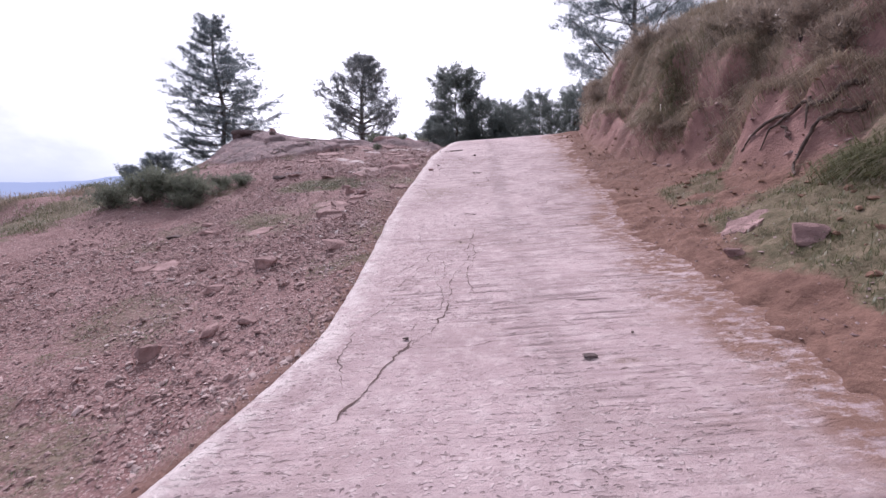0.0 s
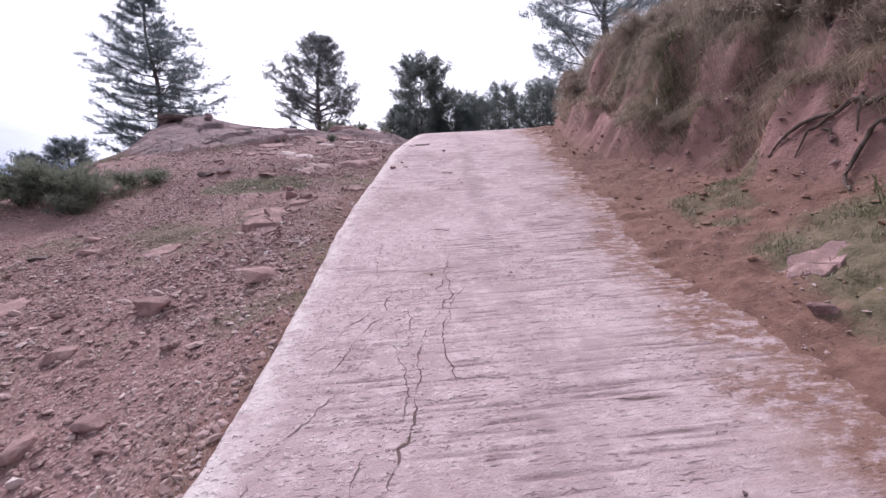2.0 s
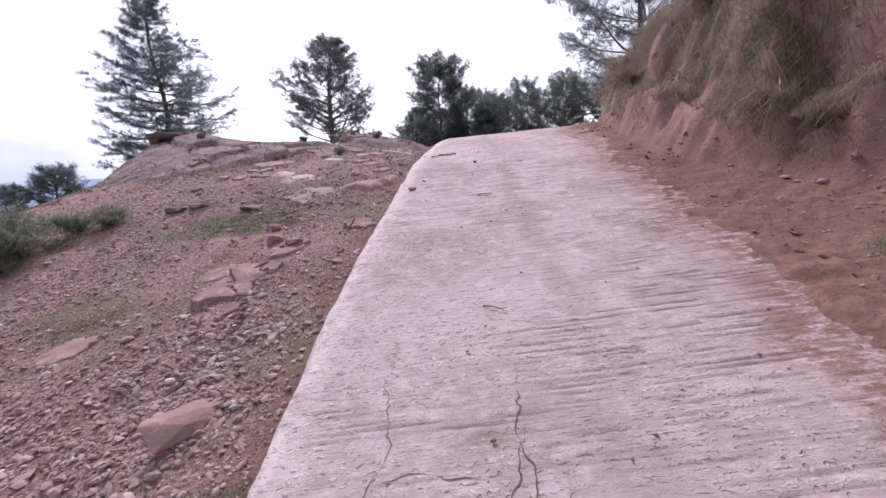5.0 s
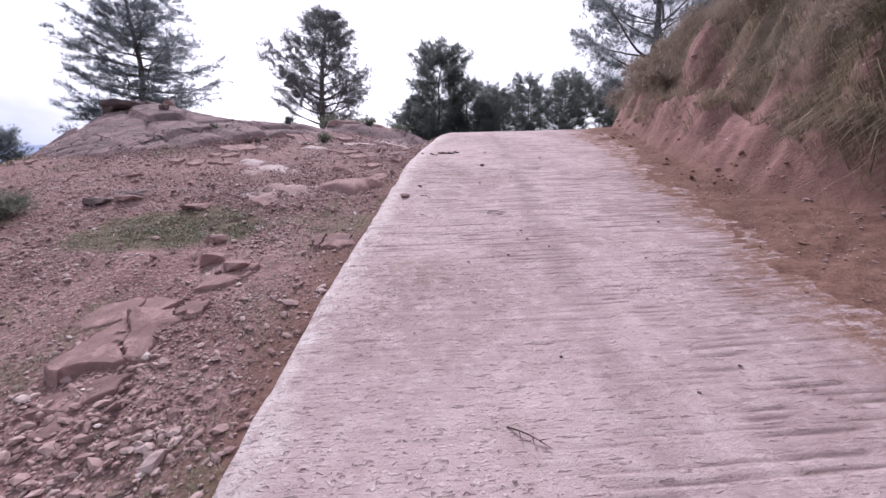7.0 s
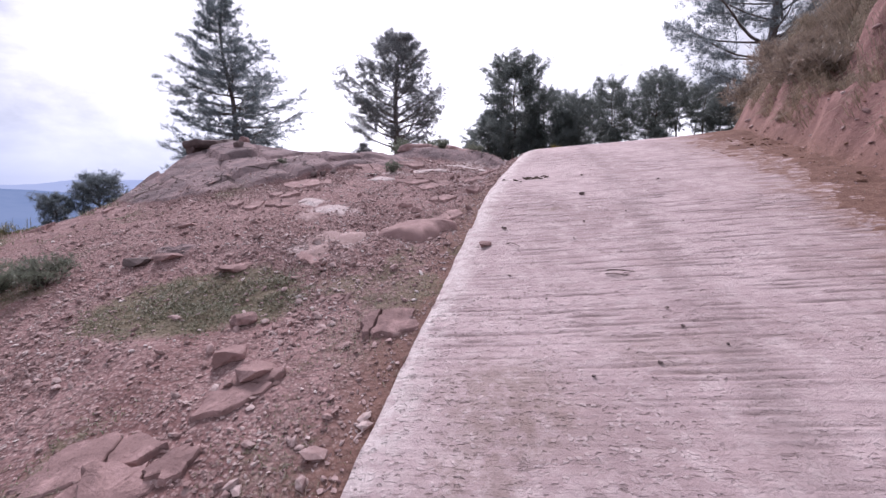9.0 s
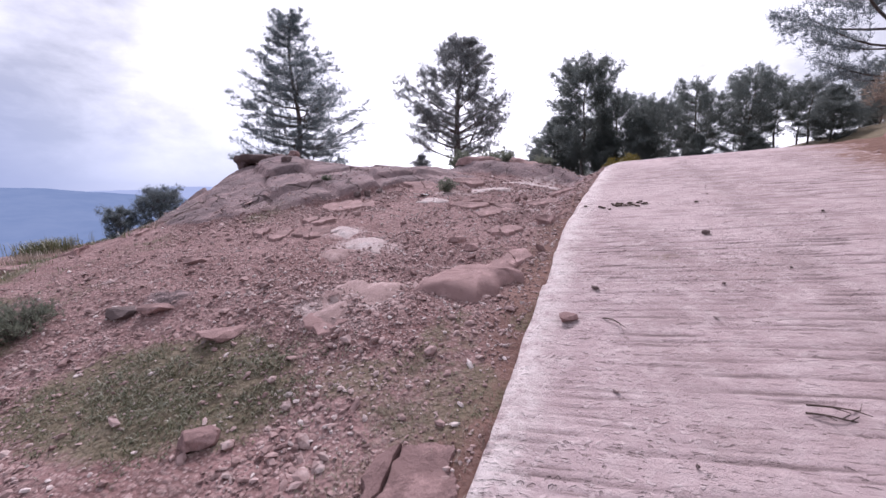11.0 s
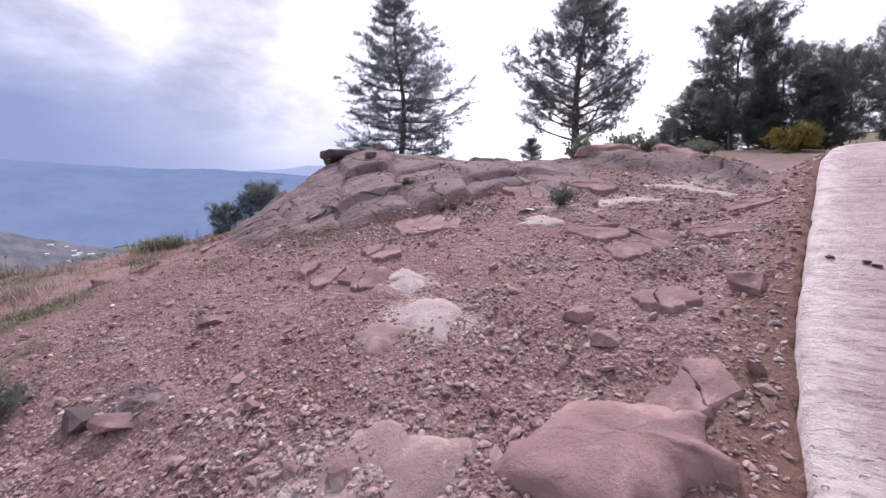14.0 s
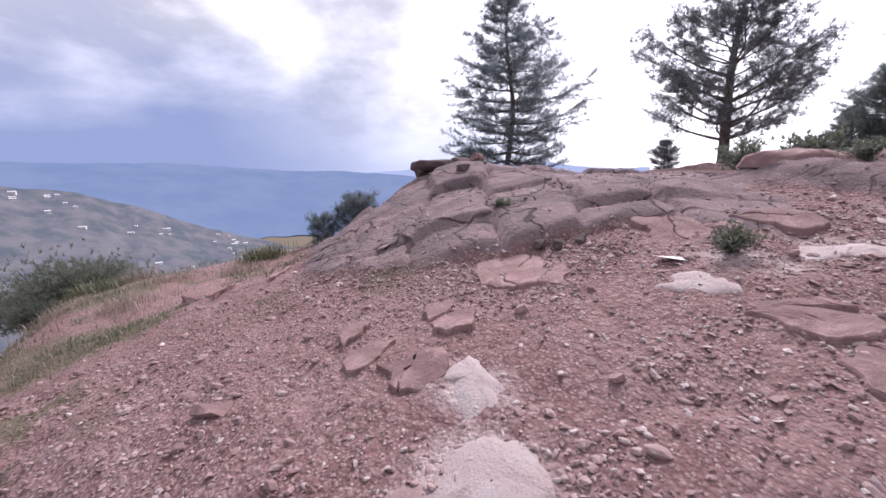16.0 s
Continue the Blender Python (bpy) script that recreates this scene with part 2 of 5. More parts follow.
# ---- materials ----
class Mat:
    def __init__(self, name, rough=0.9, spec=0.3):
        self.m = bpy.data.materials.new(name)
        self.m.use_nodes = True
        self.n, self.l = self.m.node_tree.nodes, self.m.node_tree.links
        self.b = self.n["Principled BSDF"]
        self.b.inputs["Roughness"].default_value = rough
        self.b.inputs["Specular IOR Level"].default_value = spec
        self.pos = self.n.new("ShaderNodeTexCoord").outputs["Object"]

    def put(self, sock, v):
        if hasattr(v, "is_output"):
            self.l.new(v, sock)
        else:
            sock.default_value = v

    def noise(self, scale, detail=5.0, rough=0.6, stretch=None, distort=0.0):
        n = self.n.new("ShaderNodeTexNoise")
        n.inputs["Scale"].default_value, n.inputs["Detail"].default_value = scale, detail
        n.inputs["Roughness"].default_value, n.inputs["Distortion"].default_value = rough, distort
        src = self.pos
        if stretch:
            mp = self.n.new("ShaderNodeMapping")
            mp.inputs["Scale"].default_value = stretch
            self.l.new(src, mp.inputs[0])
            src = mp.outputs[0]
        self.l.new(src, n.inputs["Vector"])
        return n.outputs[0]

    def cells(self, scale, feature="F1", stretch=None, warp=0.0):
        n = self.n.new("ShaderNodeTexVoronoi")
        n.feature = feature
        n.inputs["Scale"].default_value = scale
        src = self.pos
        if warp:
            w, add = self.n.new("ShaderNodeTexNoise"), self.n.new("ShaderNodeVectorMath")
            w.inputs["Scale"].default_value = 14.0
            add.operation = "MULTIPLY_ADD"
            add.inputs[1].default_value = (warp, warp, warp)
            self.l.new(src, w.inputs["Vector"])
            self.l.new(w.outputs["Color"], add.inputs[0])
            self.l.new(src, add.inputs[2])
            src = add.outputs[0]
        if stretch:
            mp = self.n.new("ShaderNodeMapping")
            mp.inputs["Scale"].default_value = stretch
            self.l.new(src, mp.inputs[0])
            src = mp.outputs[0]
        self.l.new(src, n.inputs["Vector"])
        return n.outputs

    def ramp(self, v, a, b):
        n = self.n.new("ShaderNodeMapRange")
        n.interpolation_type = "SMOOTHSTEP"
        self.put(n.inputs[0], v)
        n.inputs[1].default_value, n.inputs[2].default_value = a, b
        return n.outputs[0]

    def math(self, op, a, b):
        n = self.n.new("ShaderNodeMath")
        n.operation = op
        self.put(n.inputs[0], a)
        self.put(n.inputs[1], b)
        return n.outputs[0]

    def mix(self, f, a, b, blend="MIX"):
        n = self.n.new("ShaderNodeMix")
        n.data_type, n.blend_type = "RGBA", blend
        for sock, v in ((n.inputs[0], f), (n.inputs[6], a), (n.inputs[7], b)):
            self.put(sock, (*v, 1.0) if isinstance(v, tuple) and len(v) == 3 else v)
        return n.outputs[2]

    def attr(self, name):
        n = self.n.new("ShaderNodeAttribute")
        n.attribute_name = name
        return n.outputs["Fac"]

    def island(self):
        return self.n.new("ShaderNodeNewGeometry").outputs["Random Per Island"]

    def per_object(self):
        return self.n.new("ShaderNodeObjectInfo").outputs["Random"]

    def bump(self, h, dist, strength=1.0):
        n = self.n.new("ShaderNodeBump")
        n.inputs["Distance"].default_value, n.inputs["Strength"].default_value = dist, strength
        self.l.new(h, n.inputs["Height"])
        self.l.new(n.outputs[0], self.b.inputs["Normal"])

    def color(self, v):
        self.put(self.b.inputs["Base Color"], (*v, 1.0) if isinstance(v, tuple) else v)
        return self.m


def ground_material():
    k = Mat("stony_red_ground", 0.93, 0.2)
    blot, grain, fine = k.noise(0.9, 5), k.noise(9.0, 6, 0.7), k.noise(60.0, 4, 0.7)
    soil = k.mix(k.ramp(blot, 0.3, 0.7), (0.205, 0.112, 0.106), (0.315, 0.200, 0.194))
    soil = k.mix(k.ramp(grain, 0.4, 0.7), soil, (0.165, 0.098, 0.094))
    c, big = k.cells(42.0), k.cells(17.0)
    soil = k.mix(k.math("MULTIPLY", k.ramp(c["Distance"], 0.55, 0.25), 0.75), soil, k.mix(c["Color"], (0.16, 0.098, 0.092), (0.54, 0.42, 0.405)))
    soil = k.mix(k.math("MULTIPLY", k.math("MULTIPLY", k.ramp(big["Distance"], 0.48, 0.3), k.ramp(k.noise(2.6, 4), 0.42, 0.6)), 0.8), soil, k.mix(big["Color"], (0.17, 0.105, 0.098), (0.46, 0.33, 0.315)))
    verge = k.mix(k.ramp(grain, 0.3, 0.7), (0.135, 0.076, 0.060), (0.235, 0.138, 0.108))
    verge = k.mix(k.math("MULTIPLY", k.ramp(k.noise(1.1, 5, 0.65), 0.45, 0.7), 0.6), verge, (0.120, 0.066, 0.052))
    bank = k.mix(k.ramp(k.noise(1.6, 6, 0.7, (1.0, 1.0, 0.5)), 0.35, 0.68), (0.205, 0.116, 0.106), (0.35, 0.208, 0.188))
    bank = k.mix(k.ramp(k.noise(6.0, 6, 0.75), 0.55, 0.72), bank, (0.12, 0.068, 0.060))
    rock = k.mix(k.ramp(k.noise(1.7, 7, 0.65), 0.3, 0.72), (0.190, 0.148, 0.154), (0.335, 0.245, 0.246))
    rock = k.mix(k.ramp(k.noise(5.0, 7, 0.72, (0.6, 2.2, 2.0)), 0.54, 0.68), rock, (0.135, 0.105, 0.110))
    warp = k.n.new("ShaderNodeVectorMath")
    warp.operation = "MULTIPLY_ADD"
    wn_ = k.n.new("ShaderNodeTexNoise")
    wn_.inputs["Scale"].default_value = 1.6
    k.l.new(k.pos, wn_.inputs["Vector"])
    k.l.new(wn_.outputs["Color"], warp.inputs[0])
    warp.inputs[1].default_value = (0.7, 0.7, 0.7)
    k.l.new(k.pos, warp.inputs[2])
    edge = k.n.new("ShaderNodeTexVoronoi")
    edge.feature = "DISTANCE_TO_EDGE"
    edge.inputs["Scale"].default_value = 1.0
    k.l.new(warp.outputs[0], edge.inputs["Vector"])
    split = k.math("MULTIPLY", k.math("MULTIPLY", k.ramp(edge.outputs["Distance"], 0.028, 0.006), k.ramp(k.noise(1.1, 4, 0.6), 0.40, 0.52)), k.attr("rock"))
    rock = k.mix(k.math("MULTIPLY", split, 0.85), rock, (0.075, 0.055, 0.055))
    turf = k.mix(k.ramp(grain, 0.3, 0.7), (0.090, 0.092, 0.052), (0.185, 0.160, 0.108))
    pale = k.mix(k.ramp(fine, 0.35, 0.65), (0.42, 0.32, 0.31), (0.56, 0.47, 0.46))
    col = k.mix(k.attr("verge"), soil, verge)
    col = k.mix(k.attr("bank"), col, bank)
    col = k.mix(k.ramp(k.math("ADD", k.attr("rock"), k.math("MULTIPLY", k.math("SUBTRACT", grain, 0.5), 0.7)), 0.3, 0.7), col, rock)
    col = k.mix(k.math("MULTIPLY", k.attr("chalk"), k.ramp(k.noise(4.0, 6, 0.7), 0.38, 0.55)), col, pale)
    turf_f = k.ramp(k.math("ADD", k.attr("grass"), k.math("MULTIPLY", k.math("SUBTRACT", k.noise(14.0, 5, 0.75), 0.5), 1.2)), 0.35, 0.9)
    col = k.mix(k.math("MULTIPLY", turf_f, 0.8), col, turf)
    soft = k.math("MULTIPLY", k.math("SUBTRACT", 1.0, k.math("MULTIPLY", k.attr("rock"), 0.8)), k.math("SUBTRACT", 1.0, k.math("MULTIPLY", k.attr("verge"), 0.75)))
    h = k.math("ADD", k.math("MULTIPLY", k.noise(26.0, 7, 0.7), 1.0), k.math("MULTIPLY", k.math("ADD", k.math("MULTIPLY", c["Distance"], -0.55), k.math("MULTIPLY", big["Distance"], -1.1)), soft))
    h = k.math("ADD", h, k.math("SUBTRACT", k.math("MULTIPLY", k.math("MULTIPLY", k.noise(3.5, 7, 0.75), k.attr("rock")), 3.0), k.math("MULTIPLY", split, 1.5)))
    k.bump(h, 0.019, 1.0)
    return k.color(col)


def concrete_material():
    k = Mat("weathered_concrete", 0.86, 0.35)
    blot, grain, fine = k.noise(0.7, 5, 0.6), k.noise(7.0, 6, 0.7), k.noise(90.0, 4, 0.75)
    drag = k.noise(1.0, 5, 0.65, (1.3, 34.0, 1.0), 0.12)
    base = k.mix(k.ramp(blot, 0.3, 0.7), (0.385, 0.290, 0.295), (0.510, 0.402, 0.408))
    base = k.mix(k.ramp(grain, 0.42, 0.75), base, (0.575, 0.480, 0.480))
    base = k.mix(k.math("MULTIPLY", k.math("MULTIPLY", k.ramp(drag, 0.54, 0.66), k.ramp(k.noise(0.8, 4, 0.6), 0.40, 0.60)), 0.45), base, (0.25, 0.185, 0.185))
    base = k.mix(k.math("MULTIPLY", k.ramp(fine, 0.60, 0.75), 0.45), base, (0.70, 0.65, 0.64))
    base = k.mix(k.math("MULTIPLY", k.ramp(k.noise(32.0, 5, 0.75), 0.62, 0.72), 0.5), base, (0.24, 0.18, 0.175))
    base = k.mix(k.math("MULTIPLY", k.ramp(k.noise(1.5, 6, 0.7), 0.5, 0.66), 0.4), base, (0.335, 0.245, 0.24))
    base = k.mix(k.math("MULTIPLY", k.attr("groove"), k.ramp(k.noise(4.0, 5, 0.7), 0.2, 0.6)), base, (0.19, 0.138, 0.140))
    # the skin has come off in small chips: some pale, some dark
    chip = k.cells(26.0, stretch=(1.0, 1.6, 1.0), warp=0.07)
    tone = k.n.new("ShaderNodeSeparateColor")
    k.l.new(chip["Color"], tone.inputs[0])
    worn = k.math("MULTIPLY", k.attr("chip"), k.ramp(k.noise(1.9, 5, 0.65), 0.28, 0.50))
    body = k.ramp(chip["Distance"], 0.50, 0.30)
    lightchip = k.math("MULTIPLY", k.math("MULTIPLY", k.ramp(tone.outputs[0], 0.62, 0.70), body), worn)
    pit = k.math("MULTIPLY", k.math("MULTIPLY", k.ramp(tone.outputs[1], 0.68, 0.78), k.ramp(chip["Distance"], 0.42, 0.24)), worn)
    base = k.mix(k.math("MULTIPLY", lightchip, 0.3), base, (0.72, 0.64, 0.635))
    base = k.mix(k.math("MULTIPLY", pit, 0.55), base, (0.235, 0.175, 0.172))
    # short nicks left by the rake
    nick = k.math("MULTIPLY", k.ramp(k.noise(1.0, 3, 0.6, (11.0, 52.0, 1.0), 0.4), 0.60, 0.68), k.ramp(k.noise(1.3, 4, 0.6), 0.36, 0.56))
    base = k.mix(k.math("MULTIPLY", nick, 0.6), base, (0.20, 0.148, 0.148))
    # trodden and driven lines, brown stains, and red dust along the bank side
    base = k.mix(k.math("MULTIPLY", k.attr("track"), k.ramp(k.noise(2.5, 6, 0.7, (1.0, 0.35, 1.0)), 0.35, 0.62)), base, (0.27, 0.205, 0.205))
    base = k.mix(k.math("MULTIPLY", k.attr("stain"), k.ramp(k.noise(9.0, 6, 0.75), 0.36, 0.6)), base, (0.225, 0.165, 0.135))
    dust = k.math("MULTIPLY", k.attr("dust"), k.ramp(k.noise(6.5, 7, 0.78, (1.0, 2.0, 1.0)), 0.38, 0.54))
    base = k.mix(dust, base, (0.235, 0.138, 0.108))
    base = k.mix(k.math("MULTIPLY", k.attr("pale"), k.ramp(grain, 0.3, 0.6)), base, (0.66, 0.60, 0.585))
    h = k.math("ADD", k.math("MULTIPLY", fine, 0.45), k.math("MULTIPLY", k.noise(24.0, 5, 0.7), 0.7))
    h = k.math("SUBTRACT", h, k.math("MULTIPLY", drag, 0.5))
    h = k.math("ADD", h, k.math("SUBTRACT", k.math("MULTIPLY", lightchip, 0.35), k.math("ADD", k.math("MULTIPLY", pit, 0.9), k.math("MULTIPLY", nick, 0.7))))
    k.bump(h, 0.017, 1.0)
    return k.color(base)


def stone_material(name, dark, light, per="island", chalk=0.0, dust=0.5, relief=0.022):
    k = Mat(name, 0.88, 0.3)
    r = k.island() if per == "island" else k.per_object()
    mottle = k.noise(7.0, 7, 0.7)
    col = k.mix(k.math("ADD", k.math("MULTIPLY", r, 0.65), k.math("MULTIPLY", k.math("SUBTRACT", mottle, 0.35), 0.9)), dark, light)
    col = k.mix(k.math("MULTIPLY", k.ramp(k.noise(3.1, 7, 0.72), 0.50, 0.64), dust), col, tuple(min(0.62, 1.4 * v + 0.02) for v in light))
    if chalk:
        col = k.mix(k.math("MULTIPLY", k.ramp(r, 1 - chalk, 1 - chalk + 0.04), 0.8), col, (0.66, 0.60, 0.58))
    col = k.mix(k.math("MULTIPLY", k.ramp(k.noise(38.0, 5, 0.7), 0.58, 0.72), 0.45), col, (0.12, 0.085, 0.08))
    k.bump(k.math("ADD", k.noise(9.0, 8, 0.74), k.math("MULTIPLY", k.noise(60.0, 4, 0.7), 0.4)), relief, 0.9)
    return k.color(col)


def leaf_material(name, a, b, translucent=0.25):
    k = Mat(name, 0.42, 0.6)
    col = k.mix(k.math("ADD", k.math("MULTIPLY", k.island(), 0.7), k.math("MULTIPLY", k.noise(0.8, 3), 0.3)), a, b)
    k.color(col)
    tr = k.n.new("ShaderNodeBsdfTranslucent")
    k.l.new(col, tr.inputs[0])
    mx = k.n.new("ShaderNodeMixShader")
    mx.inputs[0].default_value = translucent
    k.l.new(k.b.outputs[0], mx.inputs[1])
    k.l.new(tr.outputs[0], mx.inputs[2])
    k.l.new(mx.outputs[0], k.n["Material Output"].inputs[0])
    return k.m


def bark_material(name, a, b):
    k = Mat(name, 0.95, 0.1)
    v = k.noise(6.0, 6, 0.7, (1.0, 1.0, 0.25))
    k.bump(v, 0.03)
    return k.color(k.mix(k.ramp(v, 0.3, 0.7), a, b))


def haze_glow_material(name, a, b, air, veil, scale=0.006):
    """Far land, with the haze of distance mixed in as a flat glow."""
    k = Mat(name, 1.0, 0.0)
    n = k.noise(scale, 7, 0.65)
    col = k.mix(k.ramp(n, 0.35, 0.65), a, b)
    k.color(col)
    # haze painted in: its colour is emitted and mixed over the land
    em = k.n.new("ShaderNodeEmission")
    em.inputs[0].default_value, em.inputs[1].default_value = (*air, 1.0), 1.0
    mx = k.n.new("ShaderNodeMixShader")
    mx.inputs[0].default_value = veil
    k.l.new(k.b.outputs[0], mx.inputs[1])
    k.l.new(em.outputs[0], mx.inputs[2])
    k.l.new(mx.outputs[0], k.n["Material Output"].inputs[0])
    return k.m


def plain_material(name, a, b, scale=8.0, rough=0.8):
    k = Mat(name, rough, 0.3)
    n = k.noise(scale, 6, 0.7)
    k.bump(n, 0.01, 0.6)
    return k.color(k.mix(k.ramp(n, 0.3, 0.7), a, b))


M_GROUND, M_ROAD = ground_material(), concrete_material()
M_GRAVEL = stone_material("loose_red_gravel", (0.165, 0.098, 0.093), (0.50, 0.365, 0.35), "island", 0.04, 0.5, 0.008)
M_PEBBLE = stone_material("bleached_pebbles", (0.34, 0.255, 0.25), (0.68, 0.59, 0.575), "island", 0.0, 0.3, 0.006)
M_ROCK = stone_material("red_sandstone", (0.20, 0.127, 0.122), (0.375, 0.247, 0.236), "object")
M_DARKROCK = stone_material("dark_sandstone", (0.085, 0.065, 0.065), (0.19, 0.14, 0.136), "object", 0.0, 0.15)
M_PALE = stone_material("dusty_pink_rock", (0.29, 0.20, 0.19), (0.44, 0.32, 0.305), "object")
M_CHALK = stone_material("bleached_rock", (0.45, 0.36, 0.352), (0.60, 0.505, 0.495), "object", 0.0, 0.3, 0.03)
# the next three needle colours are lifted: veiling glare put into the colour
M_NEEDLE = leaf_material("pine_needles", (0.135, 0.172, 0.190), (0.205, 0.240, 0.252), 0.65)
M_NEEDLE2 = leaf_material("dull_pine_needles", (0.145, 0.160, 0.168), (0.210, 0.225, 0.228), 0.65)
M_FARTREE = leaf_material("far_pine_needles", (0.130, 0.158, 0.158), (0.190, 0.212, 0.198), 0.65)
M_SHRUB = leaf_material("shrub_leaves", (0.130, 0.155, 0.120), (0.215, 0.232, 0.178), 0.6)
M_OCHRE = leaf_material("yellowing_leaves", (0.16, 0.15, 0.035), (0.34, 0.25, 0.06))
M_GRASS = leaf_material("short_green_grass", (0.075, 0.092, 0.042), (0.18, 0.175, 0.095), 0.35)
M_HERB = leaf_material("leafy_green_turf", (0.090, 0.102, 0.058), (0.195, 0.190, 0.118), 0.45)
M_HAY = leaf_material("dull_brown_grass", (0.165, 0.132, 0.106), (0.39, 0.315, 0.25), 0.45)
M_STRAW = leaf_material("dry_straw_grass", (0.15, 0.122, 0.085), (0.40, 0.325, 0.245), 0.4)
M_BARK = bark_material("pine_bark", (0.080, 0.071, 0.068), (0.175, 0.152, 0.142))
M_ROOT = bark_material("weathered_root", (0.055, 0.042, 0.038), (0.17, 0.13, 0.115))
M_CRACK = plain_material("crack_strip", (0.085, 0.058, 0.052), (0.15, 0.105, 0.098), 30.0, 1.0)
M_DUNG = plain_material("dried_dung", (0.050, 0.036, 0.028), (0.13, 0.095, 0.075), 30.0, 1.0)


# ---- mesh helpers ----
def mesh_ob(name, verts, faces, mat, parent=None, label="", smooth=False, attrs=None):
    """faces: an (n, 3) or (n, 4) array, or a list of such arrays."""
    verts = np.asarray(verts, np.float32)
    groups = faces if isinstance(faces, list) else [faces]
    me = bpy.data.meshes.new(name)
    me.vertices.add(len(verts))
    me.vertices.foreach_set("co", verts.ravel())
    idx = np.concatenate([np.asarray(g, np.int32).ravel() for g in groups])
    tot = np.concatenate([np.full(len(g), np.asarray(g).shape[1], np.int32) for g in groups])
    start = np.concatenate([[0], np.cumsum(tot)[:-1]]).astype(np.int32)
    me.loops.add(len(idx))
    me.loops.foreach_set("vertex_index", idx)
    me.polygons.add(len(tot))
    me.polygons.foreach_set("loop_start", start)
    me.polygons.foreach_set("loop_total", tot)
    me.polygons.foreach_set("use_smooth", np.full(len(tot), smooth))
    for key, val in (attrs or {}).items():
        me.attributes.new(key, "FLOAT", "POINT").data.foreach_set("value", np.asarray(val, np.float32))
    me.update(calc_edges=True)
    me.materials.append(mat)
    ob = new(name, me)
    if parent:
        ob.parent = parent
    return tagged(ob, label)


def part(name, bm, material, parent, label="", smooth=False):
    me = bpy.data.meshes.new(name)
    bm.to_mesh(me)
    bm.free()
    me.materials.append(material)
    for p in me.polygons:
        p.use_smooth = smooth
    ob = new(name, me)
    ob.parent = parent
    return tagged(ob, label)


def grid_faces(nx, ny):
    i = np.arange(nx * ny).reshape(ny, nx)
    return np.stack([i[:-1, :-1], i[:-1, 1:], i[1:, 1:], i[1:, :-1]], -1).reshape(-1, 4)


def tube(points, radii, sides=6):
    """Vertices and quads of a bent, tapered tube."""
    pts, rad = np.asarray(points, float), np.asarray(radii, float)
    tan = np.gradient(pts, axis=0)
    tan /= np.linalg.norm(tan, axis=1)[:, None] + 1e-9
    ref = np.where(np.abs(tan[:, 2:3]) > 0.9, np.array([[1.0, 0, 0]]), np.array([[0, 0, 1.0]]))
    a = np.cross(tan, ref)
    a /= np.linalg.norm(a, axis=1)[:, None] + 1e-9
    b = np.cross(tan, a)
    ang = np.linspace(0, 2 * np.pi, sides, endpoint=False)
    v = pts[:, None] + rad[:, None, None] * (np.cos(ang)[None, :, None] * a[:, None] + np.sin(ang)[None, :, None] * b[:, None])
    i = np.arange(len(pts) * sides).reshape(len(pts), sides)
    j = np.roll(i, -1, 1)
    return v.reshape(-1, 3), np.stack([i[:-1], j[:-1], j[1:], i[1:]], -1).reshape(-1, 4)


class Heap:
    """Gathers pieces into one mesh."""

    def __init__(self):
        self.v, self.f, self.n = [], [], 0

    def add(self, v, f):
        self.v.append(v)
        self.f.append(np.asarray(f) + self.n)
        self.n += len(v)

    def ob(self, name, mat, parent=None, label="", smooth=False):
        by = {}
        for f in self.f:
            by.setdefault(f.shape[1], []).append(f)
        return mesh_ob(name, np.concatenate(self.v), [np.concatenate(g) for g in by.values()], mat, parent, label, smooth)


def unit(v):
    return v / (np.linalg.norm(v, axis=-1, keepdims=True) + 1e-9)


def needles(r, pos, way, blades, length, spread, width, flat=0.0):
    """Tufts of needles: thin triangles that fan out from each place along its way."""
    n = len(pos)
    d = way[:, None] + spread * r.normal(size=(n, blades, 3))
    d[..., 2] *= 1 - flat
    d = unit(d)
    ln = length * r.uniform(0.65, 1.15, (n, blades, 1))
    side = unit(np.cross(d, r.normal(size=(n, blades, 3)))) * width * 0.5
    p = pos[:, None] + 0.12 * length * r.normal(size=(n, blades, 3))
    v = np.stack([p - side, p + side, p + d * ln], 2).reshape(-1, 3)
    return v, np.arange(len(v)).reshape(-1, 3)


def blades_of_grass(r, x, y, z, height, width, lean, down=None):
    """Bent blades, two quads' worth of triangles each."""
    n = len(x)
    p = np.stack([x, y, z], -1)
    a = r.uniform(0, 2 * np.pi, n)
    out = np.stack([np.cos(a), np.sin(a), np.zeros(n)], -1) * (lean * r.uniform(0.2, 1.2, n))[:, None]
    if down is not None:
        out = out + down
    h = (height * r.uniform(0.5, 1.15, n))[:, None]
    side = np.stack([-np.sin(a), np.cos(a), np.zeros(n)], -1) * (width * r.uniform(0.6, 1.2, n))[:, None] * 0.5
    up = np.array([0, 0, 1.0])
    m = p + h * (0.6 * up + 0.3 * out)
    t = p + h * (0.85 * up + 1.0 * out) - (up * h * 0.35 * np.linalg.norm(out, axis=1)[:, None])
    v = np.stack([p - side, p + side, m + side * 0.7, m - side * 0.7, t], 1).reshape(-1, 3)
    b = np.arange(n)[:, None] * 5
    return v, [np.concatenate([b + np.array([[0, 1, 2, 3]])]), np.concatenate([b + np.array([[3, 2, 4]])])]


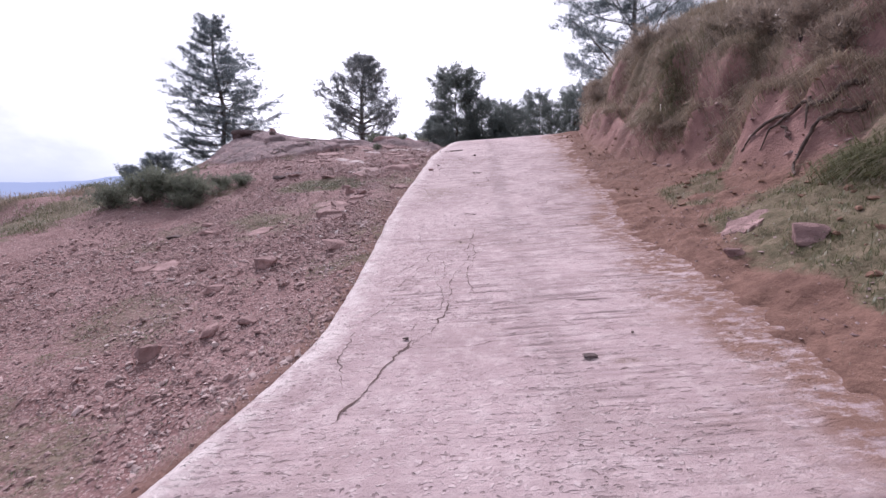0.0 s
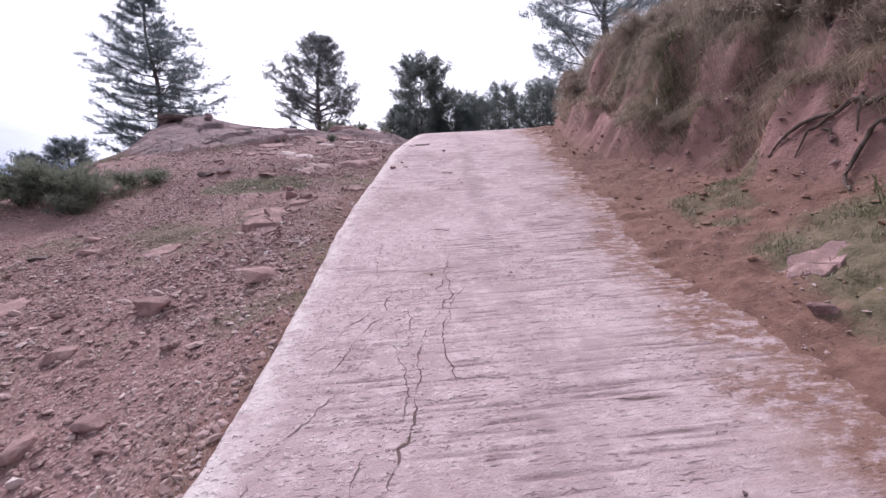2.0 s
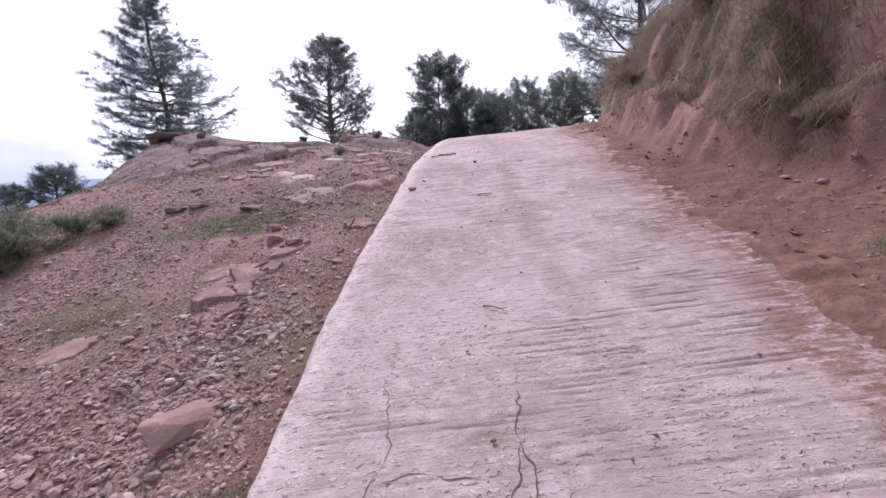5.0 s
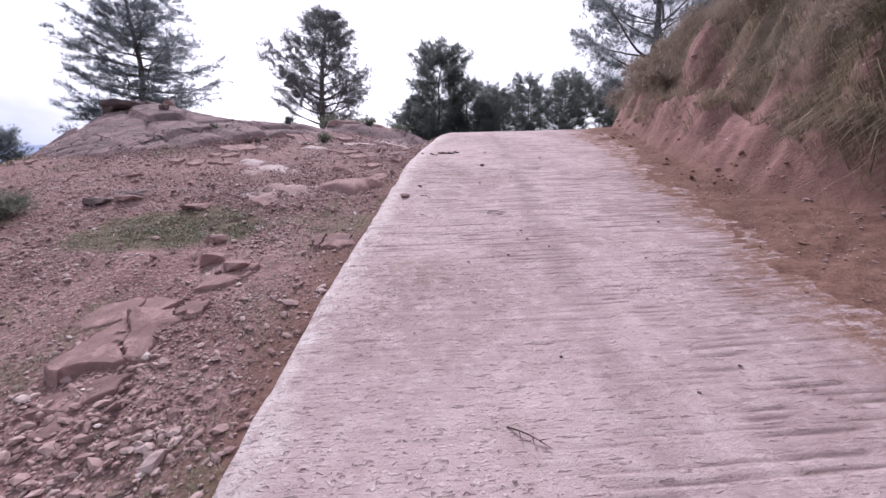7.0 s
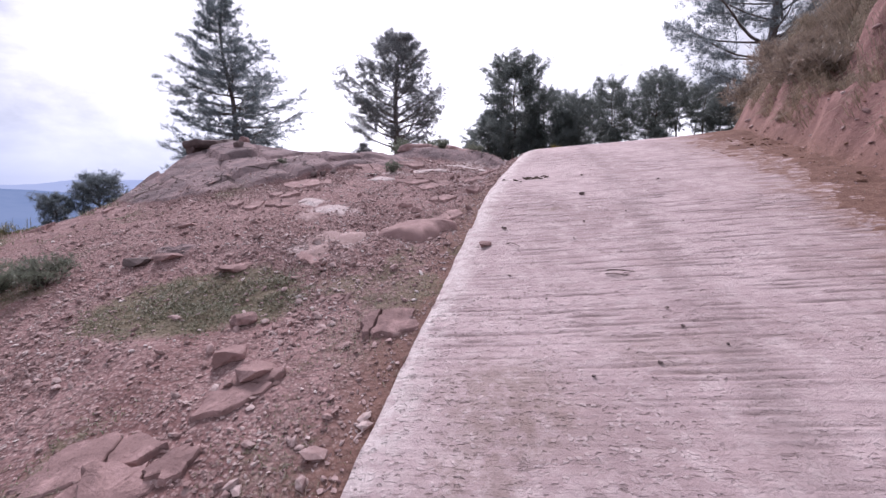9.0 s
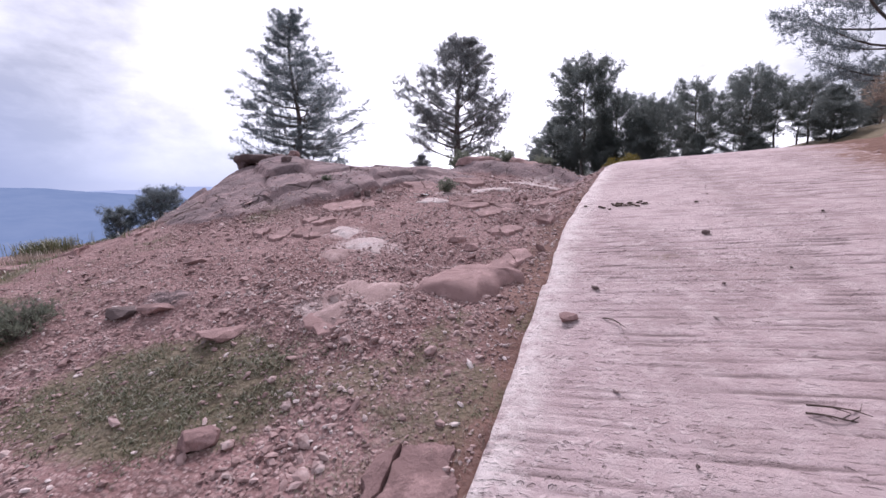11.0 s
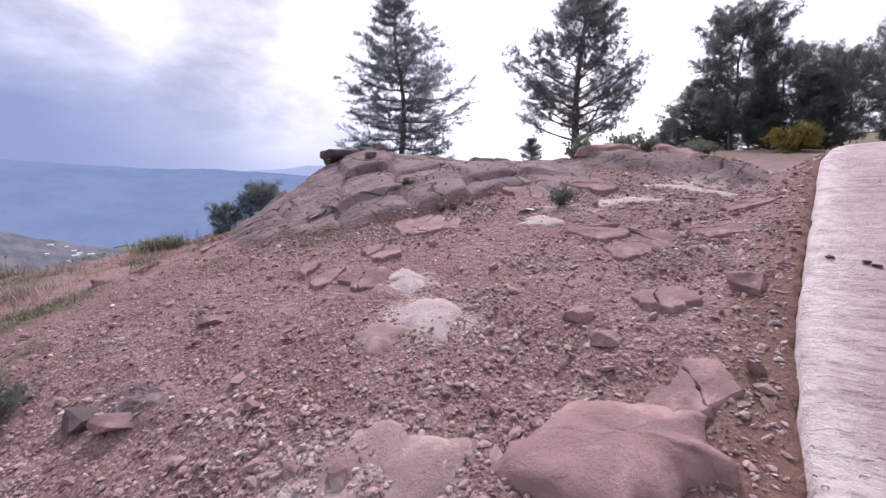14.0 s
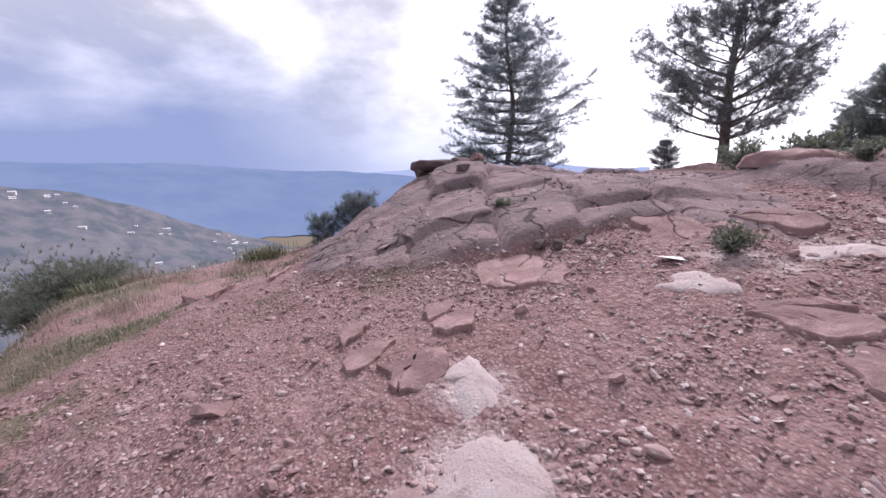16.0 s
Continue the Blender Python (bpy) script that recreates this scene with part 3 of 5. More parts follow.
# ---- ground: one sheet to the horizon ----
def spaced(lo, hi, fine, far_lo, far_hi, growth=1.13):
    core = np.arange(lo, hi + fine * 0.5, fine)
    up, dn = [core[-1]], [core[0]]
    st = fine
    while up[-1] < far_hi:
        st *= growth
        up.append(up[-1] + st)
    st = fine
    while dn[-1] > far_lo:
        st *= growth
        dn.append(dn[-1] - st)
    return np.concatenate([dn[:0:-1], core, up[1:]])


gx, gy = spaced(-7.5, 7.6, 0.052, -4800, 4800), spaced(1.2, 19.5, 0.062, -4800, 4800)
X, Y = np.meshgrid(gx, gy)
X, Y = X.ravel(), Y.ravel()
Z = land_z(X, Y)


def zone_bank(x, y):
    return step(-0.15, 0.35, x - bank_foot(y) + 0.3 * fbm(x, y, 1.25, 4, 61)) * step(30, 22, y)


def zone_verge(x, y):
    d = x - right_edge(y)
    left = step(0.5, 0.05, left_edge(y) - x + 0.25 * fbm(x, y, 0.6, 3, 23)) * step(-0.1, 0.3, x - left_edge(y) + 0.5)
    return np.where(d > -0.6, 1.0, 0.75 * left)


def zone_chalk(x, y):
    spots = ((-3.1, 12.4, 0.4, 0.26), (-2.6, 12.05, 0.5, 0.36), (-2.2, 14.7, 0.5, 0.3), (-1.6, 15.4, 0.8, 0.25), (-2.1, 10.8, 0.6, 0.4), (-0.9, 16.9, 0.8, 0.3))
    w = fbm(x, y, 0.6, 3, 81)
    return np.clip(sum(step(1.1, 0.5, np.sqrt(((x - a) / c) ** 2 + ((y - b) / d) ** 2) + 0.4 * w) for a, b, c, d in spots), 0, 1)


ground = mesh_ob("ground", np.stack([X, Y, Z], -1), grid_faces(len(gx), len(gy)), M_GROUND, smooth=True,
                 attrs={"rock": rock_mask(X, Y) * (X < left_edge(Y)), "grass": grass_mask(X, Y), "bank": zone_bank(X, Y), "verge": zone_verge(X, Y), "chalk": zone_chalk(X, Y)})
tagged(ground, "stony red hillside with bare rock and thin turf", "ground", kind="structure")


# ---- road: a concrete slab with a raked surface ----
def groove(x, y):
    """How deep the rake bit."""
    row = (y + 0.022 * fbm(x, y, 1.8, 2, 91) + 0.045 * np.sin(x * 0.5 + y * 0.2)) / 0.06
    k = np.floor(row)
    off = np.abs(row - k - 0.5 + 0.5 * (lattice(k, k * 0, 99) - 0.5))
    line = step(0.26, 0.10, off)
    runs = step(-0.3, 0.35, vnoise(x / 0.3 + 31 * lattice(k, k * 0, 97), k * 1.7, 98))
    worn = 0.12 + 0.88 * step(-0.25, 0.4, fbm(x, y, 0.9, 3, 92) + 0.16 * (x - 0.4))
    return line * runs * worn


def rake(x, y):
    """The grooves dragged across the wet concrete."""
    cut = groove(x, y)
    return -0.008 * cut + 0.007 * fbm(x, y, 0.09, 3, 93) + 0.010 * fbm(x, y, 0.9, 3, 94)


ry = np.concatenate([np.arange(-14, 0.6, 0.12), np.arange(0.6, 12.5, 0.0155), np.arange(12.5, 20, 0.03), np.arange(20, 38, 0.25)])
rs = np.linspace(0, 1, 58)
S, YY = np.meshgrid(rs, ry)
L_, R_ = left_edge(YY) + 0.02 * fbm(YY * 0 + 3, YY, 0.35, 4, 95) - 0.03 * step(11.32, 11.28, YY) * step(9.5, 11.2, YY), right_edge(YY) + 0.35
XX = L_ + (R_ - L_) * S
ZZ = road_z(XX, YY) + rake(XX, YY) - 0.015 * step(0.08, 0.0, XX - L_)
fx, fy = XX.ravel(), YY.ravel()
skirt = np.stack([L_[:, 0] - 0.012, ry, ZZ[:, 0] - 0.16], -1)
base_i = len(fx)
col0 = np.arange(len(ry)) * len(rs)
sk = np.arange(len(ry)) + base_i
skirt_f = np.stack([col0[:-1], col0[1:], sk[1:], sk[:-1]], -1)
rv = np.concatenate([np.stack([fx, fy, ZZ.ravel()], -1), skirt])
dl, dr = XX - L_, right_edge(YY) - XX
lane = np.exp(-((XX - (0.55 + 0.075 * YY)) / 0.16) ** 2) * 0.55 + np.exp(-((XX - (-0.15 + 0.05 * YY)) / 0.3) ** 2) * 0.22 * step(6, 9, YY)

stain = sum(k * step(1.1, 0.3, np.hypot((XX - a) / c, (YY - b) / d) + 0.35 * fbm(XX, YY, 0.3, 3, 88))
            for a, b, c, d, k in ((-0.12, 8.55, 0.55, 0.5, 0.6), (-0.3, 8.1, 0.4, 0.3, 0.45), (0.52, 11.78, 0.3, 0.07, 0.8), (0.35, 13.5, 0.3, 0.14, 0.5), (0.2, 5.65, 0.2, 0.1, 0.6), (1.25, 2.6, 0.16, 0.05, 0.7), (0.9, 9.0, 0.6, 0.3, 0.25)))


def with_skirt(a):
    return np.concatenate([a.ravel(), a[:, 0]])


road = mesh_ob("road", rv, [grid_faces(len(rs), len(ry)), skirt_f], M_ROAD, smooth=True,
               attrs={"dust": with_skirt(np.clip(step(0.85, 0.0, dr + 0.5 * fbm(XX, YY, 0.4, 4, 96)) + 0.2 * step(1.6, 0.3, dr), 0, 1)),
                      "track": with_skirt(lane), "stain": with_skirt(stain), "groove": with_skirt(groove(XX, YY)), "chip": with_skirt(step(-0.45, 0.3, fbm(XX, YY, 0.7, 3, 89) - 0.2 * (XX - 0.7))), "pale": with_skirt(step(0.3, 0.05, dl + 0.1 * fbm(XX, YY, 0.4, 3, 97)) * 0.8)})
tagged(road, "pale pinkish concrete hill road with raked grooves", "road", kind="structure")


# ---- far land ----
def ridge(name, dist, a0, a1, profile, depth, mat, label, seed, rough):
    """A range of hills from one bearing to another (degrees left of straight ahead)."""
    n = 160
    az = np.radians(np.linspace(a0, a1, n))
    top = profile(np.degrees(az)) + rough * fbm(np.degrees(az), az * 0, 6.0, 5, seed)
    rows = []
    for k in range(14):
        q = k / 13
        rad = dist - depth * (1 - q) + 0.06 * depth * fbm(np.degrees(az), az * 0 + q * 9, 3.0, 4, seed + 2)
        zz = -250 + (top + 250) * q ** 0.85 + rough * 0.9 * fbm(np.degrees(az), az * 0 + q * 12, 2.2, 5, seed + 3) * (1 - q) * min(1, q * 5)
        rows.append(np.stack([-np.sin(az) * rad, np.cos(az) * rad, zz], -1))
    rad = dist + depth * 0.5
    rows.append(np.stack([-np.sin(az) * rad, np.cos(az) * rad, az * 0 - 260], -1))
    ob = mesh_ob(name, np.concatenate(rows), grid_faces(n, len(rows)), mat, smooth=True)
    return tagged(ob, label, "mountains", kind="structure")


M_HILL = haze_glow_material("near_hillside", (0.045, 0.052, 0.036), (0.17, 0.145, 0.12), (0.155, 0.185, 0.25), 0.40, 0.03)
M_RANGE = haze_glow_material("haze_blue_range", (0.02, 0.03, 0.045), (0.17, 0.18, 0.19), (0.128, 0.182, 0.285), 0.85, 0.004)
M_RANGE2 = haze_glow_material("haze_pale_range", (0.07, 0.08, 0.07), (0.11, 0.11, 0.09), (0.235, 0.29, 0.41), 0.9)
ridge("mountains_far", 4300, 20, 130, lambda a: np.interp(a, [20, 30, 38, 46, 52, 60, 80, 100, 130], [40, 70, 150, 80, 50, 10, 0, 0, 0]), 900, M_RANGE2, "far mountains, pale blue from painted-in haze", 5, 45)
ridge("mountains_blue", 3300, 46, 135, lambda a: np.interp(a, [46, 52, 60, 68, 76, 90, 110, 135], [-40, 5, 20, 45, 75, 85, 90, 80]), 1500, M_RANGE, "mountain range across the valley, blue from painted-in haze", 15, 28)
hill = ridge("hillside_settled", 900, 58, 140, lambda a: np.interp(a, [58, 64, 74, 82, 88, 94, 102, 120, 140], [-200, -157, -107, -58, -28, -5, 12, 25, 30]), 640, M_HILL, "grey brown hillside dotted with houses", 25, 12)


# ---- trees ----
CROWN = {  # reach along the crown, rise of the limbs, limbs to a whorl, gap between whorls
    "dense": ([0, 0.1, 0.25, 0.42, 0.52, 0.66, 0.8, 0.92, 1], [0.66, 0.85, 0.98, 1.0, 0.86, 0.60, 0.42, 0.26, 0.06], (-0.02, 0.42), 6, 0.050),
    "open": ([0, 0.12, 0.35, 0.55, 0.75, 0.9, 1], [0.88, 1.0, 0.96, 0.74, 0.46, 0.20, 0.03], (0.34, 0.30), 5, 0.066),
    "round": ([0, 0.15, 0.4, 0.65, 0.85, 1], [0.6, 0.9, 1.0, 0.92, 0.7, 0.25], (0.18, 0.62), 5, 0.080),
}


def pine(name, h, crown_base, radius, seed, mat, style="dense", lean=(0.0, 0.0), tufts=1.0, trunk_r=0.12, blade=0.26, blades=13, width=0.022, label="", group="", twigs=True):
    """A pine: tapered trunk, whorls of limbs, twigs that fan out, and needle tufts massed at their ends."""
    r = np.random.default_rng(seed)
    root = new(name)
    tagged(root, label, "tree", group)
    zs = np.linspace(-0.3, h, 14)
    sway = 0.012 * h * np.stack([np.sin(zs * 0.9 + seed), np.cos(zs * 0.7 + seed)], -1)
    axis = np.stack([sway[:, 0] + lean[0] * zs / h, sway[:, 1] + lean[1] * zs / h, zs], -1)
    v, f = tube(axis, trunk_r * (1.03 - zs / h) ** 0.8 + 0.012, 9)
    mesh_ob("trunk", v, f, M_BARK, root, smooth=True)
    qs, reaches, (rise0, rise1), count, gap = CROWN[style]
    flat = style == "dense"
    pos, way = [], []
    z = crown_base * h
    while z < h * 0.975:
        q = (z / h - crown_base) / (1 - crown_base)
        reach, rise = radius * float(np.interp(q, qs, reaches)), rise0 + rise1 * q
        a0 = r.uniform(0, 6.28)
        for i in range(count):
            if r.random() < 0.12:
                continue
            a = a0 + 6.283 * i / count + r.normal() * 0.3
            ln = reach * r.uniform(0.66, 1.12) + 0.04
            t = np.linspace(0, 1, 7)
            cx, cy = np.interp(z, zs, axis[:, 0]), np.interp(z, zs, axis[:, 1])
            bow = (rise * t - (0.10 if flat else 0.02) * np.sin(t * np.pi) * (1 - q) + 0.14 * t ** 3) * ln
            wig = 0.06 * ln * np.sin(t * 5 + r.uniform(0, 6))
            b = np.stack([cx + np.cos(a) * ln * t - np.sin(a) * wig, cy + np.sin(a) * ln * t + np.cos(a) * wig, z + bow + r.normal() * 0.05], -1)
            rad = max(0.010, 0.24 * trunk_r * (1.1 - q) * (ln / radius + 0.3))
            limb = Heap()
            limb.add(*tube(b, rad * (1.05 - t) + 0.004, 5 if twigs else 4))
            for s in r.uniform({"dense": 0.12, "open": 0.38}.get(style, 0.3), 1.0, max(3, int((5 + 8 * ln / radius) * tufts))):
                p = np.array([np.interp(s, t, b[:, k]) for k in range(3)])
                side = a + r.choice([-1, 1]) * r.uniform(0.25, 1.25)
                tl = ln * (0.40 if flat else 0.34) * (1.15 - s * 0.6) * r.uniform(0.4, 1.2)
                e = p + np.array([math.cos(side) * tl, math.sin(side) * tl, tl * (r.uniform(-0.15, 0.40) if flat else r.uniform(-0.35, 0.85))])
                if twigs:
                    limb.add(*tube(np.stack([p, (p + e) / 2 + r.normal(size=3) * 0.02, e]), [0.008, 0.006, 0.003], 3))
                for w in np.linspace(0.3, 1.0, max(2, int(tl / (blade * 0.7)))):
                    pos.append(p + (e - p) * w)
                    way.append((e - p) / (tl + 1e-6) + np.array([0, 0, 0.5]))
                # the brush at the end of the twig
                for _ in range(2 if flat else 3):
                    pos.append(e + r.normal(size=3) * blade * np.array([0.5, 0.5, 0.28 if flat else 0.5]))
                    way.append((e - p) / (tl + 1e-6) * 0.6 + np.array([0, 0, 0.6]))
            limb.ob("limb", M_BARK, root)
            for s in np.linspace(0.7, 1.0, max(2, int(ln * 1.4))):
                pos.append(np.array([np.interp(s, t, b[:, k]) for k in range(3)]))
                way.append(np.array([math.cos(a), math.sin(a), 0.6]))
        z += h * gap * r.uniform(0.75, 1.2) * (1.0 - 0.3 * q)
    for s in np.linspace(h * 0.86, h, 12):
        for _ in range(3):
            pos.append(np.array([np.interp(s, zs, axis[:, 0]), np.interp(s, zs, axis[:, 1]), s]) + r.normal(size=3) * 0.02 * (h - s + 0.3))
            way.append(np.array([0, 0, 1.0]))
    v, f = needles(r, np.array(pos), unit(np.array(way)), blades, blade, 0.8, width)
    mesh_ob("crown", v, f, mat, root)
    return root


t1 = pine("pine_tree", 11.3, 0.11, 3.35, 3, M_NEEDLE, "dense", (-0.15, 0), 1.45, 0.17, 0.22, 11, 0.017, "tall conical pine with layered blue-green boughs")
t1.matrix_basis = pose(-14.8, 28.0, gz(-14.8, 28) - 0.05)
t2 = pine("pine_tree", 6.15, 0.15, 2.45, 8, M_NEEDLE2, "open", (0.25, 0), 1.55, 0.15, 0.19, 11, 0.016, "open-crowned young pine with a leaning trunk")
t2.matrix_basis = pose(-5.2, 26.5, gz(-5.2, 26.5) - 0.08)
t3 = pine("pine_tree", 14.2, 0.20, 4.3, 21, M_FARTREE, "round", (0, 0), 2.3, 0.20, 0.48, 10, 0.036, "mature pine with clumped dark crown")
t3.matrix_basis = pose(2.1, 66, gz(2.1, 66) - 0.1)
t_right = pine("pine_tree", 15.0, 0.24, 6.2, 33, M_NEEDLE, "round", (0, 0), 2.0, 0.26, 0.36, 11, 0.024, "large pine leaning out above the cut bank")
t_right.matrix_basis = pose(13.6, 30.5, gz(13.6, 30.5) - 0.2)

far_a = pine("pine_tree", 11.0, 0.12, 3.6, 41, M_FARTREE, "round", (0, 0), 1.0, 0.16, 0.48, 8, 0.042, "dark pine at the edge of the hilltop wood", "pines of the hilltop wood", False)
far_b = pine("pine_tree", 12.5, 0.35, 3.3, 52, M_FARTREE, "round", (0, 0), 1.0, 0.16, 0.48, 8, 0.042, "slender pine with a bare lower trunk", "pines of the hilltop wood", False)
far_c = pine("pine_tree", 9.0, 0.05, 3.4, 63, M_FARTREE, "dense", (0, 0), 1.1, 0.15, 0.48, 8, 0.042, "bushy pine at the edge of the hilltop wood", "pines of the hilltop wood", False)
far_a.matrix_basis = pose(6.4, 68, gz(6.4, 68) - 0.1)
far_b.matrix_basis = pose(16.2, 70, gz(16.2, 70) - 0.1)
far_c.matrix_basis = pose(-1.6, 72, gz(-1.6, 72) - 0.1)
r_far = np.random.default_rng(5)
for kind, spots in ((far_a, ((10.5, 66, 0.85), (13.2, 74, 0.9), (22.5, 72, 1.15), (26.8, 66, 0.62), (36, 74, 0.6), (31, 62, 0.55), (5.2, 84, 0.9), (44, 70, 1.0))),
                    (far_b, ((18.2, 76, 0.95), (25.6, 71, 0.7), (29.5, 74, 0.6), (21.0, 66, 0.95), (38, 66, 0.7), (12.0, 82, 1.0))),
                    (far_c, ((4.6, 65, 0.7), (8.6, 64, 0.85), (-4.5, 78, 0.75), (-7.5, 84, 0.55), (-11, 90, 0.5), (15.5, 66, 0.6), (33, 66, 0.5), (20, 62, 0.55), (1.0, 76, 0.9), (26, 60, 0.6)))):
    for x, y, s in spots:
        c = copy_thing(kind, Matrix.Identity(4))
        c.matrix_basis = pose(x, y, gz(x, y) - 0.1, 0, 0, r_far.uniform(0, 360)) @ Matrix.Diagonal((s, s, s, 1))


# ---- shrubs and grass ----
def shrub(name, w, h, seed, mat, label, leaf=0.07, count=260, category="bush", group="", leaf_w=0.03, stems=14):
    r = np.random.default_rng(seed)
    root = new(name)
    tagged(root, label, category, group)
    pos, way = [], []
    for i in range(stems):
        a, k = r.uniform(0, 6.28), r.uniform(0.25, 1.0) ** 0.6
        e = np.array([math.cos(a) * w * 0.5 * k, math.sin(a) * w * 0.5 * k, h * math.sqrt(max(0.08, 1.02 - k * k)) * r.uniform(0.75, 1.1)])
        m = e * np.array([0.4, 0.4, 0.62]) + r.normal(size=3) * 0.04 * w
        mesh_ob("stem", *tube(np.stack([np.zeros(3) - np.array([0, 0, 0.05]), m, e]), np.array([0.02, 0.013, 0.005]) * max(0.5, h), 4), M_BARK, root)
        for s in r.uniform(0.3, 1.05, count // stems):
            p = m * (1 - abs(2 * s - 1)) + e * max(0, 2 * s - 1) if s > 0.5 else m * 2 * s
            pos.append(p + r.normal(size=3) * 0.09 * np.array([w, w, h]))
            way.append(unit(p + np.array([0, 0, 0.4 * h])))
    v, f = needles(r, np.array(pos), np.array(way), 7, leaf * 1.6, 0.8, leaf_w)
    mesh_ob("foliage", v, f, mat, root)
    return root


def put(ob, x, y, turn=0.0, s=1.0, sink=0.03):
    ob.matrix_basis = pose(x, y, gz(x, y) - sink, 0, 0, turn) @ Matrix.Diagonal((s, s, s, 1))
    return ob


heath = shrub("bush", 1.5, 0.85, 71, M_SHRUB, "low grey-green bush on stony slope", 0.085, 620, group="low bushes on the slope", leaf_w=0.015, stems=26)
put(heath, -4.95, 10.1, 0, 0.42)
for x, y, tn, s in ((-5.4, 9.95, 160, 0.42), (-5.6, 9.25, 40, 0.75), (-6.2, 9.4, 100, 0.95), (-6.8, 9.3, 190, 0.85), (-7.4, 9.0, 220, 0.75), (-5.6, 8.8, 70, 0.45)):
    put(copy_thing(heath, Matrix.Identity(4)), x, y, tn, s)
tall_bush = shrub("bush", 3.2, 2.0, 73, M_SHRUB, "dense dark bush below the spur", 0.11, 1500, group="bushes below the spur", leaf_w=0.03, stems=34)
put(tall_bush, -15.3, 11.0, 0, 0.8)
for x, y, tn, s in ((-16.8, 10.4, 50, 1.0), (-14.3, 10.1, 120, 0.4), (-18.5, 11.8, 200, 1.0), (-15.6, 12.6, 20, 0.35), (-24.8, 25.5, 10, 0.5)):
    put(copy_thing(tall_bush, Matrix.Identity(4)), x, y, tn, s)
small_pine = pine("small_pine", 2.1, 0.04, 1.05, 81, M_NEEDLE, "round", (0, 0), 0.95, 0.05, 0.17, 9, 0.012, "young pine below the rock dome")
put(small_pine, -11.8, 17.0, 0, 0.62, 0.5)
put(copy_thing(small_pine, Matrix.Identity(4)), -12.4, 16.3, 130, 0.42, 0.25)
sapling = pine("sapling", 1.5, 0.05, 0.75, 83, M_NEEDLE2, "dense", (0, 0), 0.4, 0.03, 0.15, 7, 0.008, "pine sapling beside the second pine")
put(sapling, -5.75, 23.2, 0, 0.55)
ochre = shrub("bush", 3.6, 2.3, 75, M_OCHRE, "yellowing green bush at the edge of the wood", 0.16, 1100, leaf_w=0.09, stems=30)
put(ochre, 5.5, 52.0, 0, 1.0)
for x, y, s, sd in ((-2.35, 14.75, 0.36, 91), (-1.75, 18.1, 0.45, 92), (-0.9, 18.9, 0.5, 93), (-3.1, 18.9, 0.75, 94), (-2.4, 20.4, 0.9, 95), (-1.0, 20.6, 0.8, 96), (-4.94, 15.1, 0.22, 97)):
    b = shrub("small_bush", 1.0, 0.75, sd, M_SHRUB, "small grey-green bush between rocks", 0.07, 330, group="small bushes between rocks", stems=14)
    put(b, x, y, 0, s)

# turf and grass, scattered over the land
r_g = np.random.default_rng(17)


def scatter(n, x0, x1, y0, y1, chance):
    x, y = r_g.uniform(x0, x1, n), r_g.uniform(y0, y1, n)
    k = r_g.random(n) < chance(x, y)
    return x[k], y[k]


def outside_road(x, y):
    return (x < left_edge(y) - 0.03) | (x > right_edge(y) + 0.12)


def grass_ob(name, x, y, height, width, lean, mat, label, down=None):
    v, f = blades_of_grass(r_g, x, y, land_z(x, y) - 0.01, height, width, lean, down)
    return tagged(mesh_ob(name, v, f, mat, smooth=True), label, "grass", kind="stuff")


x, y = scatter(300000, -8.5, -0.5, 2.0, 14.5, lambda x, y: (grass_mask(x, y) ** 1.3) * (x < left_edge(y) - 0.03) * step(-0.3, 0.35, fbm(x, y, 0.25, 3, 101)))
grass_ob("turf_grass", x, y, 0.04, 0.006, 1.7, M_GRASS, "short patchy turf on the stony slope")
x, y = scatter(60000, 2.3, 5.5, 0.0, 13.0, lambda x, y: step(0.25, 0.8, grass_mask(x, y)) * (x > right_edge(y) + 0.15) * (x < bank_foot(y) + 0.15) * step(-0.35, 0.3, fbm(x, y, 0.3, 3, 102)))
grass_ob("verge_grass", x, y, 0.10, 0.006, 1.4, M_GRASS, "tufty green grass along the verge")
x, y = scatter(60000, -26, -6.5, 4, 26, lambda x, y: grass_mask(x, y) * step(-0.2, 0.4, fbm(x, y, 0.8, 3, 103)))
grass_ob("spur_grass", x, y, 0.11, 0.014, 0.9, M_GRASS, "rough grass on the spur")


def hanging(n, lo, hi, h, lean, name, mat, label, seed, width, cut):
    """Grass that leans out and hangs down the bank."""
    y = r_g.uniform(-2, 24, n)
    x = bank_foot(y) + r_g.uniform(lo, hi, n)
    k = fbm(x, y, 0.7, 3, seed) + 0.5 * fbm(x, y, 2.2, 2, seed + 5) > cut
    x, y = x[k], y[k]
    down = np.stack([np.full(len(x), -lean), r_g.normal(size=len(x)) * 0.2, np.full(len(x), -lean * 0.6)], -1)
    return grass_ob(name, x, y, h, width, 0.5, mat, label, down)


